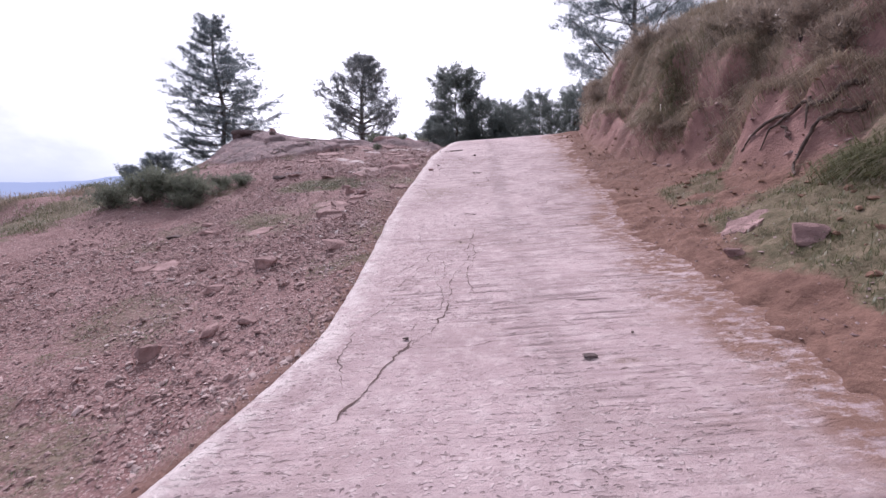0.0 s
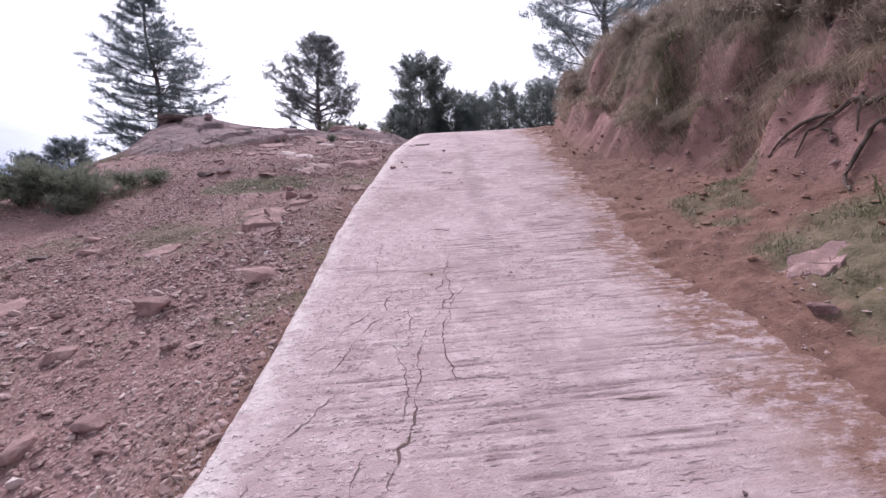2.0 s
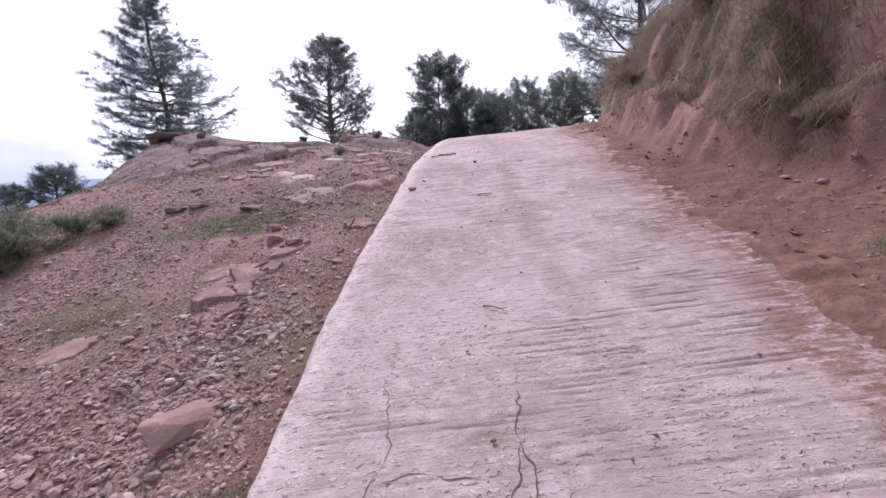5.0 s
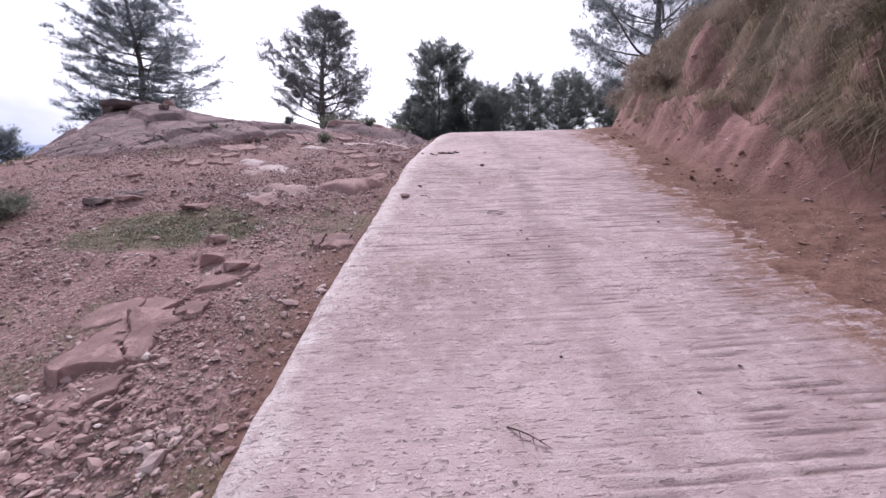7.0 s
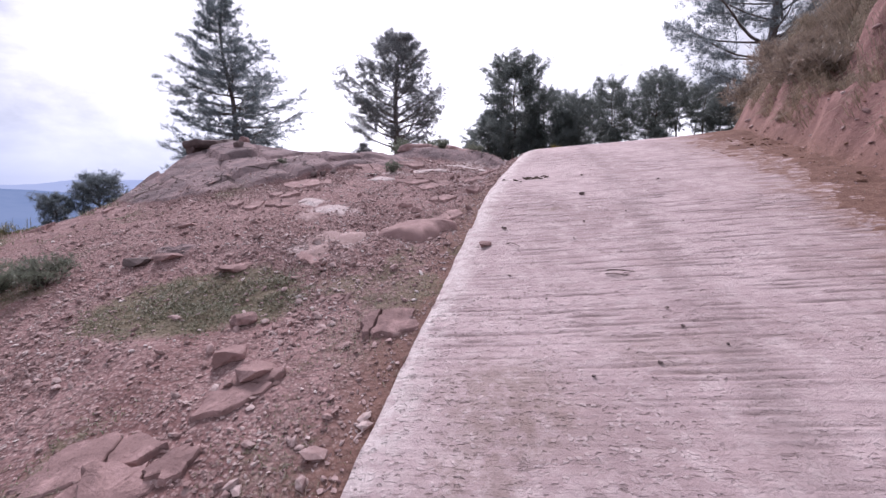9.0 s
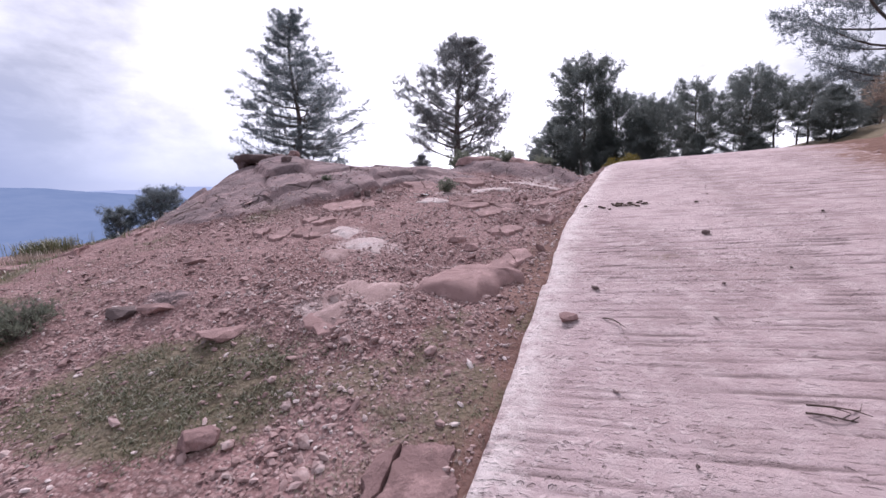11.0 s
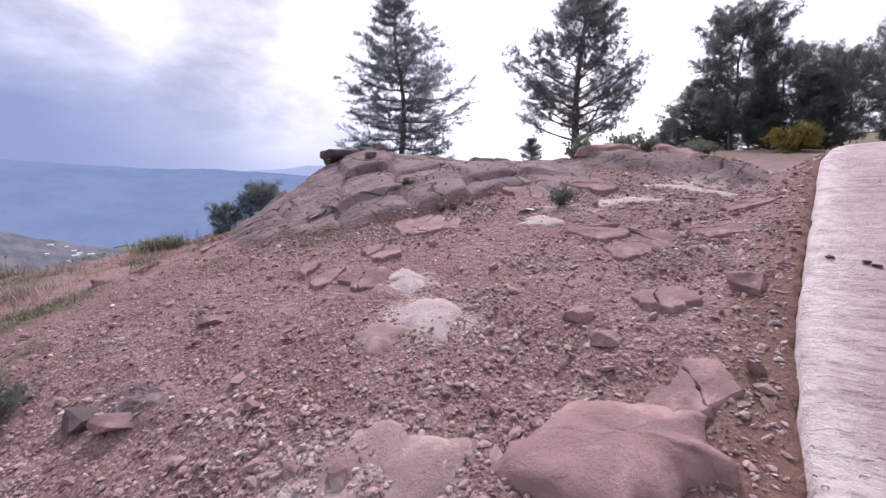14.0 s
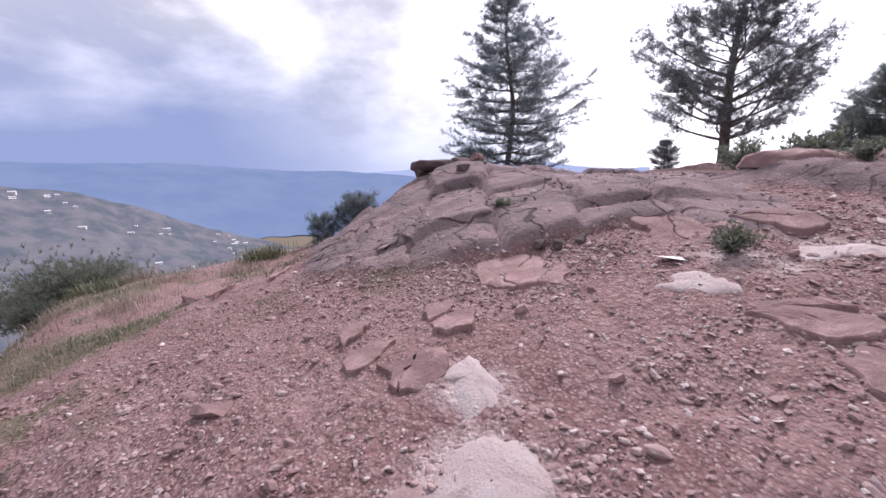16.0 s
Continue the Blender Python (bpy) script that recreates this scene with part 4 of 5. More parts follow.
hanging(60000, 0.2, 3.4, 0.42, 0.85, "bank_straw", M_STRAW, "dry straw grass hanging down the bank", 111, 0.012, 0.02)
hanging(52000, 0.4, 4.5, 0.36, 0.65, "bank_grass", M_HAY, "dull brown grass growing on the bank", 117, 0.013, 0.0)
hanging(14000, 0.4, 4.5, 0.30, 0.6, "bank_green", M_GRASS, "green grass growing on the bank", 119, 0.012, 0.12)
hanging(22000, 2.0, 9.0, 0.55, 0.35, "bank_top_grass", M_STRAW, "long dry grass along the top of the bank", 121, 0.018, -0.1)
for i, (x, y, s) in enumerate(((5.5, 10.3, 0.9), (4.9, 8.8, 0.6), (5.6, 15.0, 1.0), (5.8, 15.8, 1.1), (6.4, 16.8, 1.1), (6.2, 7.4, 1.0), (6.4, 8.3, 1.1), (6.0, 6.4, 0.9), (6.3, 11.4, 1.0), (6.2, 12.8, 1.1), (5.9, 4.9, 0.9), (5.3, 4.4, 0.7), (7.0, 18.6, 1.3), (7.6, 20.4, 1.5), (5.4, 3.7, 0.8), (6.9, 9.6, 1.2))):
    b = shrub("bank_bush", 1.1, 0.7, 950 + i, M_HAY, "scrubby bush hanging on the cut bank", 0.10, 420, group="scrub on the bank", stems=12, leaf_w=0.014)
    put(b, x, y, 30 * i, s, 0.12)
x, y = scatter(50000, 2.2, 5.2, 0.5, 14.0, lambda x, y: (x > right_edge(y) + 0.1) * (x < bank_foot(y) + 0.2) * step(-0.1, 0.4, fbm(x, y, 0.5, 3, 106)) * 0.22)
grass_ob("verge_straw", x, y, 0.05, 0.004, 1.8, M_HAY, "dry straw lying on the verge")
x, y = scatter(26000, -1.9, 0.6, 2.0, 13.0, lambda x, y: (x < left_edge(y) - 0.02) * (x > left_edge(y) - 0.7) * step(-0.15, 0.35, fbm(x, y, 0.35, 3, 105)) * 0.9)
grass_ob("edge_straw", x, y, 0.07, 0.004, 1.6, M_HAY, "dry straw lying along the road edge")
for x, y, n, h in ((-12.4, 14.5, 1000, 0.55), (-11.5, 13.7, 320, 0.3), (-10.2, 11.4, 300, 0.36), (-11.4, 10.4, 300, 0.36), (-13.9, 12.0, 500, 0.5), (-13.4, 11.2, 400, 0.4), (-12.2, 12.4, 240, 0.3), (-9.4, 14.2, 220, 0.3)):
    px, py = x + r_g.normal(size=n) * 0.32, y + r_g.normal(size=n) * 0.26
    g = grass_ob("grass_tuft", px, py, h * 0.85, 0.011, 0.9, M_HAY if n % 200 else M_GRASS, "tussock of dry grass on the spur")

for nm, mt, sd, tx in (("spur_grass", M_GRASS, 141, "short green grass in patches on the spur"), ("spur_straw", M_STRAW, 143, "short dry grass in patches on the spur")):
    x, y = scatter(30000 if mt == M_GRASS else 8000, -15.0, -7.4, 8.0, 15.2, lambda x, y: step(0.0, 0.4, fbm(x, y, 0.8, 3, sd)) * (1 - rock_mask(x, y)) * 0.8)
    grass_ob(nm, x, y, 0.13, 0.009, 1.0, mt, tx)


# low leafy herbs in the green patch on the slope
x, y = scatter(42000, -4.4, -1.3, 8.8, 10.9, lambda x, y: step(0.9, 0.35, np.hypot((x + 2.75 - 0.5 * (y - 9.8)) / 1.2, (y - 9.8) / 0.68) + 0.4 * fbm(x, y, 0.5, 3, 161)) * step(-0.4, 0.2, fbm(x, y, 0.16, 3, 162)))
grass_ob("turf_grass", x, y, 0.04, 0.009, 1.6, M_HERB, "dense green turf patch on the stony slope")


def tussock(x, y, n, length, wide, mat, label):
    """A thick clump of long grass that hangs out over the bank."""
    px, py = x + r_g.normal(size=n) * wide * 0.5, y + r_g.normal(size=n) * wide
    down = np.stack([r_g.uniform(-1.3, -0.3, n), r_g.normal(size=n) * 0.25, r_g.uniform(-0.9, -0.1, n)], -1)
    return grass_ob("grass_tussock", px, py, length, 0.014, 0.45, mat, label, down)


for x, y, n, ln, wd, mt in ((5.3, 9.7, 420, 0.6, 0.42, M_GRASS), (6.35, 6.6, 500, 0.6, 0.5, M_HAY),
                            (4.8, 4.4, 1500, 0.45, 0.28, M_GRASS), (4.95, 4.0, 1200, 0.45, 0.3, M_HAY), (4.9, 9.5, 300, 0.7, 0.2, M_STRAW),
                            (6.4, 13.8, 500, 0.6, 0.4, M_HAY), (7.0, 16.6, 900, 0.7, 0.6, M_HAY)):
    tussock(x, y, n, ln, wd, mt, "thick green tussock hanging from the cut bank" if mt == M_GRASS else "thick dry tussock hanging from the cut bank")


# ---- rocks ----
def rock_mesh(seed, sx, sy, sz, cuts=16, rounds=1):
    """A broken stone: a hull of scattered points, its edges worn, its faces roughened."""
    r = random.Random(seed)
    bm = bmesh.new()
    for _ in range(cuts):
        v = Vector((r.gauss(0, 1), r.gauss(0, 1), r.gauss(0, 1))).normalized()
        v = Vector([max(-0.72, min(0.72, c)) for c in v]) / 0.72
        bm.verts.new((v.x * sx / 2, v.y * sy / 2, v.z * sz / 2))
    res = bmesh.ops.convex_hull(bm, input=bm.verts[:])
    bmesh.ops.delete(bm, geom=[g for g in res["geom_interior"] if isinstance(g, bmesh.types.BMVert)], context="VERTS")
    size = min(sx, sy, sz)
    bmesh.ops.bevel(bm, geom=bm.edges[:], offset=0.07 * size, segments=1, affect="EDGES", clamp_overlap=True)
    bmesh.ops.triangulate(bm, faces=bm.faces[:])
    for _ in range(rounds):
        bmesh.ops.subdivide_edges(bm, edges=[e for e in bm.edges if e.calc_length() > 0.16 * max(sx, sy)], cuts=1, use_grid_fill=True)
        bmesh.ops.triangulate(bm, faces=bm.faces[:])
    for v in bm.verts:
        n = noise.noise_vector(v.co * (2.2 / max(sx, sy) * 1.6) + Vector((seed, 0, 0)))
        v.co += n * 0.09 * size + noise.noise_vector(v.co * 9.0 + Vector((0, seed, 0))) * 0.03 * size
    return bm


def rock(name, x, y, sx, sy, sz, seed, mat=None, turn=0.0, tilt=(0, 0), sink=0.35, label="", category="rock", group="", rounds=2, lift=None):
    bm = rock_mesh(seed, sx, sy, sz, 18, rounds)
    me = bpy.data.meshes.new(name)
    bm.to_mesh(me)
    bm.free()
    me.materials.append(mat or M_ROCK)
    for p in me.polygons:
        p.use_smooth = False
    ob = new(name, me)
    z = (gz(x, y) if lift is None else lift) + sz * (0.5 - sink)
    ob.matrix_basis = pose(x, y, z, tilt[0], tilt[1], turn)
    return tagged(ob, label or "angular red sandstone rock half sunk in gravel", category, group)


# the slab that lies across two stones on the dome
top = gz(-7.75, 16.5)
rock("rock_slab", -7.8, 16.45, 1.0, 0.55, 0.26, 201, M_DARKROCK, 18, (0, 2), -0.05, "flat dark rock slab propped on stones", "rock", rounds=2, lift=top - 0.05)
rock("rock", -7.25, 16.75, 0.55, 0.42, 0.26, 202, M_DARKROCK, 40, (0, 0), 0.1, "dark stone propping the rock slab", lift=top)
rock("rock", -8.12, 16.38, 0.42, 0.4, 0.34, 203, M_DARKROCK, 10, (0, 0), 0.2, "dark stone under the rock slab")
rock("rock", -7.6, 16.45, 0.3, 0.3, 0.2, 209, M_DARKROCK, 60, (0, 0), 0.1, "small stone under the rock slab", lift=top)
rock("rock", -6.85, 16.7, 0.24, 0.2, 0.16, 204, M_ROCK, 70, (0, 10), 0.2, "pointed red stone on the rock dome")
rock("rock", -6.55, 16.0, 0.26, 0.2, 0.14, 205, M_DARKROCK, 20, (0, 0), 0.2, "dark loose stone on the rock dome")
for i, (x, y) in enumerate(((-3.85, 14.31), (-3.67, 14.36), (-3.53, 14.54))):
    rock("rock", x, y, 0.12, 0.11, 0.11, 210 + i, M_DARKROCK, 40 * i, (0, 0), 0.15, "fist-sized black stone in a row", group="row of three black stones")
# stones by the road
rock("rock", -1.62, 6.12, 0.50, 0.27, 0.10, 221, M_ROCK, 62, (32, 8), 0.15, "wedge-shaped flat red stone tilted in gravel")
rock("rock", -2.5, 5.6, 0.30, 0.20, 0.17, 222, M_ROCK, 20, (0, 0), 0.25, "angular grey-red boulder in gravel")
rock("rock", -2.25, 9.45, 0.2, 0.14, 0.1, 225, M_ROCK, 30, (0, 0), 0.25, "pinkish stone lying on turf")
rock("rock", -2.05, 9.0, 0.26, 0.16, 0.12, 226, M_ROCK, 60, (4, 8), 0.35, "pinkish stone lying in gravel")
rock("rock", -1.75, 8.8, 0.24, 0.2, 0.12, 227, M_ROCK, 10, (0, 0), 0.3, "grey-red stone lying in gravel")


def clipped(poly, p, n):
    """The part of a convex polygon on the near side of the line through p with normal n."""
    out = []
    for k in range(len(poly)):
        a, b = poly[k], poly[(k + 1) % len(poly)]
        da, db = (a - p) @ n, (b - p) @ n
        if da <= 0:
            out.append(a)
        if da * db < 0:
            out.append(a + (b - a) * da / (da - db))
    return np.array(out)


def outcrop(x, y, a, b, h, turn, seed, mat, label, name="rock"):
    """Bedrock that just breaks the surface: a plate split into shards with open joints, laid to the slope."""
    r = np.random.default_rng(seed)
    m = 15
    th = np.linspace(0, 2 * np.pi, m, endpoint=False) + r.uniform(-0.1, 0.1, m)
    ring = np.stack([np.cos(th) * a / 2, np.sin(th) * b / 2], -1) * r.uniform(*((0.70, 1.16) if a < 1.2 else (0.9, 1.1)), (m, 1))
    big = h >= 0.2
    count = 1 if big or mat in (M_CHALK, M_PALE) or a * b < 0.18 else int(np.clip(1 + 4 * a * b, 2, 4))
    seeds = np.stack([r.uniform(-0.5, 0.5, count) * a, r.uniform(-0.5, 0.5, count) * b], -1) * 0.8
    e = 0.3
    zx, zy, z0 = (gz(x + e, y) - gz(x - e, y)) / (2 * e), (gz(x, y + e) - gz(x, y - e)) / (2 * e), np.mean([gz(x + i * a * 0.2, y + j * b * 0.2) for i in (-1, 0, 1) for j in (-1, 0, 1)])
    c, s_ = math.cos(radians(turn)), math.sin(radians(turn))
    heap = Heap()
    flush = mat in (M_CHALK, M_PALE)
    h = h * (0.42 if big else 0.22)
    for k in range(count):
        cell = ring
        for j in range(count):
            if j != k and len(cell) > 2:
                n = seeds[j] - seeds[k]
                cell = clipped(cell, (seeds[j] + seeds[k]) / 2, n / (np.linalg.norm(n) + 1e-9))
        if len(cell) < 3:
            continue
        mid = cell.mean(0)
        rim = math.hypot(mid[0] / a * 2, mid[1] / b * 2)
        if count > 3 and rim > 0.6 and r.random() < 0.2:
            continue
        edge = []
        for j in range(len(cell)):
            p, q = cell[j], cell[(j + 1) % len(cell)]
            for w in np.linspace(0, 1, max(2, int(np.linalg.norm(q - p) / 0.045)), endpoint=False):
                edge.append(p + (q - p) * w)
        edge = np.array(edge) + r.normal(size=(len(edge), 2)) * 0.007
        size = math.sqrt(np.mean(np.sum((edge - mid) ** 2, -1)))
        shrink = max(0.7, 1 - r.uniform(0.002, 0.010) / size)
        tilt, top = r.normal(size=2) * 0.05, h * r.uniform(0.7, 1.1) + 0.008
        rows = []
        if flush:
            profile = ((1.15, -0.09), (1.0, -0.035), (0.88, -0.002), (0.74, 0.4 * top), (0.58, 0.75 * top), (0.4, 1.0 * top), (0.2, 1.1 * top), (0.02, 1.1 * top))
        elif big:
            profile = ((1.12, -0.12), (1.02, -0.04), (0.95, 0.25 * top), (0.84, 0.62 * top), (0.68, 0.86 * top), (0.48, 1.0 * top), (0.26, 1.06 * top), (0.02, 1.05 * top))
        else:
            profile = ((1.10, -0.09), (1.02, -0.03), (0.985, 0.55 * top), (0.94, 0.9 * top), (0.72, 0.97 * top), (0.5, 1.03 * top), (0.27, 1.06 * top), (0.02, 1.05 * top))
        for scale, lift in profile:
            uv = mid + (edge - mid) * scale * shrink
            px, py = x + uv[:, 0] * c - uv[:, 1] * s_, y + uv[:, 0] * s_ + uv[:, 1] * c
            wx, wy = 0.24 * b * fbm(px, py, 0.12 + 0.5 * b, 4, seed + 5, 0.55), 0.24 * b * fbm(px, py, 0.12 + 0.5 * b, 4, seed + 9, 0.55)
            px, py = px + wx, py + wy
            zz = z0 + zx * (px - x) + zy * (py - y) + lift
            if lift > -0.03:
                zz = zz + (uv - mid) @ tilt + 0.020 * fbm(px, py, 0.13, 3, seed + 2) + 0.5 * h * fbm(px, py, 0.35, 3, seed + 3)
            rows.append(np.stack([px - x, py - y, zz - z0], -1))
        n = len(edge)
        i = np.arange(n * len(rows)).reshape(len(rows), n)
        j = np.roll(i, -1, 1)
        heap.add(np.concatenate(rows), np.stack([i[:-1], j[:-1], j[1:], i[1:]], -1).reshape(-1, 4))
    ob = heap.ob(name, mat, smooth=flush or big)
    ob.matrix_basis = pose(x, y, z0)
    return tagged(ob, label, "rock")


for i, (x, y, a, b, c, tn, mt, lb) in enumerate((
        (-3.05, 12.42, 0.65, 0.42, 0.12, 150, M_CHALK, "bleached rock breaking through gravel"),
        (-2.55, 12.05, 0.8, 0.6, 0.14, 130, M_CHALK, "bleached rock breaking through gravel"),
        (-2.72, 11.68, 0.6, 0.45, 0.10, 10, M_PALE, "smooth pink rock below the bleached rock"),
        (-2.05, 10.85, 0.9, 0.65, 0.05, 40, M_PALE, "pale flat rock breaking through gravel"),
        (-2.12, 10.5, 0.4, 0.3, 0.08, 20, M_ROCK, "pink rock breaking through gravel"),
        (-1.12, 11.48, 1.0, 0.72, 0.26, 40, M_ROCK, "broad worn red boulder beside the road"),
        (-0.85, 12.0, 0.62, 0.4, 0.16, 60, M_ROCK, "worn red rock beside the road"),
        (-1.0, 9.5, 0.62, 0.42, 0.13, 50, M_ROCK, "flat red rock against the road edge"),
        (-3.77, 13.75, 1.1, 0.7, 0.10, 15, M_ROCK, "flat red outcrop plate"),
        (-3.75, 12.95, 0.55, 0.36, 0.14, 150, M_ROCK, "layered red ledge rock"),
        (-4.3, 12.4, 0.4, 0.26, 0.16, 140, M_ROCK, "broken red ledge rock"),
        (-3.9, 12.28, 0.4, 0.3, 0.14, 100, M_ROCK, "broken red ledge rock"),
        (-3.45, 12.35, 0.5, 0.36, 0.12, 60, M_ROCK, "red rock beside the bleached rock"),
        (-2.75, 15.15, 1.0, 0.6, 0.10, 10, M_ROCK, "flat red outcrop plate near the crest"),
        (-2.15, 15.75, 0.8, 0.5, 0.10, 30, M_ROCK, "flat red outcrop plate near the crest"),
        (-1.75, 15.2, 1.0, 0.4, 0.08, 25, M_CHALK, "bleached rock strip near the crest"),
        (-2.4, 14.2, 0.6, 0.4, 0.06, 40, M_CHALK, "bleached rock strip near the crest"),
        (-1.75, 14.0, 0.62, 0.42, 0.14, 20, M_ROCK, "flat red rock in rubble"),
        (-1.45, 13.75, 0.5, 0.4, 0.14, 110, M_ROCK, "flat red rock in rubble"),
        (-1.25, 14.1, 0.6, 0.5, 0.12, 60, M_ROCK, "red rock in rubble beside the road"),
        (-1.05, 12.9, 0.5, 0.36, 0.14, 20, M_ROCK, "red rock in rubble beside the road"),
        (-0.7, 14.5, 0.6, 0.42, 0.12, 0, M_ROCK, "red rock in rubble beside the road"),
        (-0.35, 15.6, 0.8, 0.4, 0.10, 20, M_ROCK, "red rock in rubble beside the road"),
        (-1.0, 16.4, 1.2, 0.5, 0.10, 10, M_CHALK, "pale rock strip near the crest"),
        (-2.05, 7.85, 0.75, 0.5, 0.10, 55, M_ROCK, "flat pink rock breaking through gravel"),
        (-2.3, 8.2, 0.62, 0.4, 0.10, 20, M_ROCK, "flat pink rock breaking through gravel"),
        (-1.75, 8.68, 0.6, 0.3, 0.09, 40, M_ROCK, "flat pink rock breaking through gravel"),
        (-1.82, 8.15, 0.3, 0.22, 0.12, 70, M_ROCK, "broken pink rock in gravel"),
        (-2.05, 7.4, 0.5, 0.3, 0.07, 30, M_ROCK, "flat pink rock breaking through gravel"),
        (-3.3, 7.2, 0.5, 0.3, 0.06, 30, M_ROCK, "flat red rock breaking through gravel"),
        (-4.2, 5.9, 0.7, 0.4, 0.07, 20, M_ROCK, "flat red rock breaking through gravel"),
        (-8.0, 12.4, 0.9, 0.4, 0.10, 160, M_ROCK, "ledge rock at the edge of the spur"),
        (-7.3, 13.0, 0.7, 0.3, 0.16, 140, M_ROCK, "broken ledge rock below the dome"),
        (-7.9, 13.4, 0.6, 0.26, 0.18, 130, M_ROCK, "broken ledge rock below the dome"),
        (-8.5, 13.9, 0.6, 0.3, 0.18, 130, M_ROCK, "broken ledge rock below the dome"),
        (3.42, 4.55, 0.55, 0.36, 0.09, 15, M_ROCK, "flat grey-pink stone in verge grass"),
        (-2.4, 18.3, 1.3, 0.8, 0.25, 10, M_ROCK, "broad ledge rock by the second pine"),
        (-1.1, 18.8, 1.4, 0.9, 0.22, 0, M_ROCK, "broad ledge rock by the second pine"),
        (-5.2, 24.5, 1.8, 0.8, 0.3, 5, M_ROCK, "flat rock under the second pine"))):
    outcrop(x, y, a, b, c, tn, 900 + i, mt, lb)
for i, (x, y, a, b, c, tn, mt, lb) in enumerate((
        (-4.18, 10.45, 0.30, 0.20, 0.09, 160, M_DARKROCK, "dark flat stone lying on gravel"),
        (-3.81, 10.5, 0.30, 0.16, 0.08, 20, M_ROCK, "long flat red stone on gravel"),
        (-2.86, 10.28, 0.36, 0.26, 0.08, 60, M_ROCK, "flat pinkish stone on gravel"),
        (-9.25, 12.3, 0.55, 0.34, 0.3, 10, M_ROCK, "squared red stone on the spur"),
        (-4.32, 11.4, 0.26, 0.15, 0.08, 40, M_ROCK, "flat red stone on gravel"),
        (-0.58, 13.15, 0.3, 0.24, 0.18, 60, M_ROCK, "pinkish weathered stone beside the road"),
        (-1.57, 12.5, 0.22, 0.16, 0.12, 70, M_ROCK, "red stone in gravel"),
        (-1.35, 12.3, 0.2, 0.16, 0.1, 20, M_ROCK, "red stone in gravel"),
        (-4.48, 7.7, 0.24, 0.14, 0.08, 0, M_ROCK, "pinkish flat stone on the slope"),
        (-4.79, 7.15, 0.24, 0.14, 0.08, 30, M_DARKROCK, "dark stone on the slope"),
        (-4.3, 7.3, 0.26, 0.16, 0.07, 10, M_ROCK, "pinkish flat stone on the slope"),
        (-2.44, 4.05, 0.24, 0.18, 0.10, 80, M_ROCK, "red stone on the slope"),
        (-2.1, 4.2, 0.2, 0.16, 0.1, 10, M_ROCK, "red stone on the slope"),
        (-2.9, 5.0, 0.26, 0.18, 0.1, 40, M_ROCK, "red stone on the slope"),
        (-2.87, 3.76, 0.22, 0.12, 0.2, 70, M_ROCK, "upright pinkish stone on the slope"),
        (2.98, 4.08, 0.2, 0.15, 0.12, 20, M_ROCK, "red stone at the foot of the verge"),
        (3.5, 3.85, 0.3, 0.26, 0.22, 70, M_ROCK, "rounded stone in verge grass"))):
    rock("rock", x, y, a, b, c, 300 + i, mt, tn, (0, 0), 0.42, lb, rounds=2)
# paper litter
bm = bmesh.new()
for px, py in ((-0.14, -0.05), (0.03, -0.07), (0.15, 0.0), (0.1, 0.06), (-0.06, 0.05)):
    bm.verts.new((px, py, 0.012 * math.sin(px * 30)))
bm.faces.new(bm.verts[:])
bmesh.ops.solidify(bm, geom=bm.faces[:], thickness=0.004)
M_PAPER = plain_material("sun_bleached_paper", (0.72, 0.70, 0.70), (0.82, 0.80, 0.80), 12.0)
me = bpy.data.meshes.new("paper_scrap")
bm.to_mesh(me)
bm.free()
me.materials.append(M_PAPER)
tagged(new("paper_scrap", me), "crumpled white paper scrap on gravel", "litter").matrix_basis = pose(-2.72, 14.45, gz(-2.72, 14.45) + 0.03, 4, 3, 20)


M_CLOD = plain_material("dry_soil_clod", (0.15, 0.085, 0.062), (0.30, 0.18, 0.135), 9.0, 0.95)


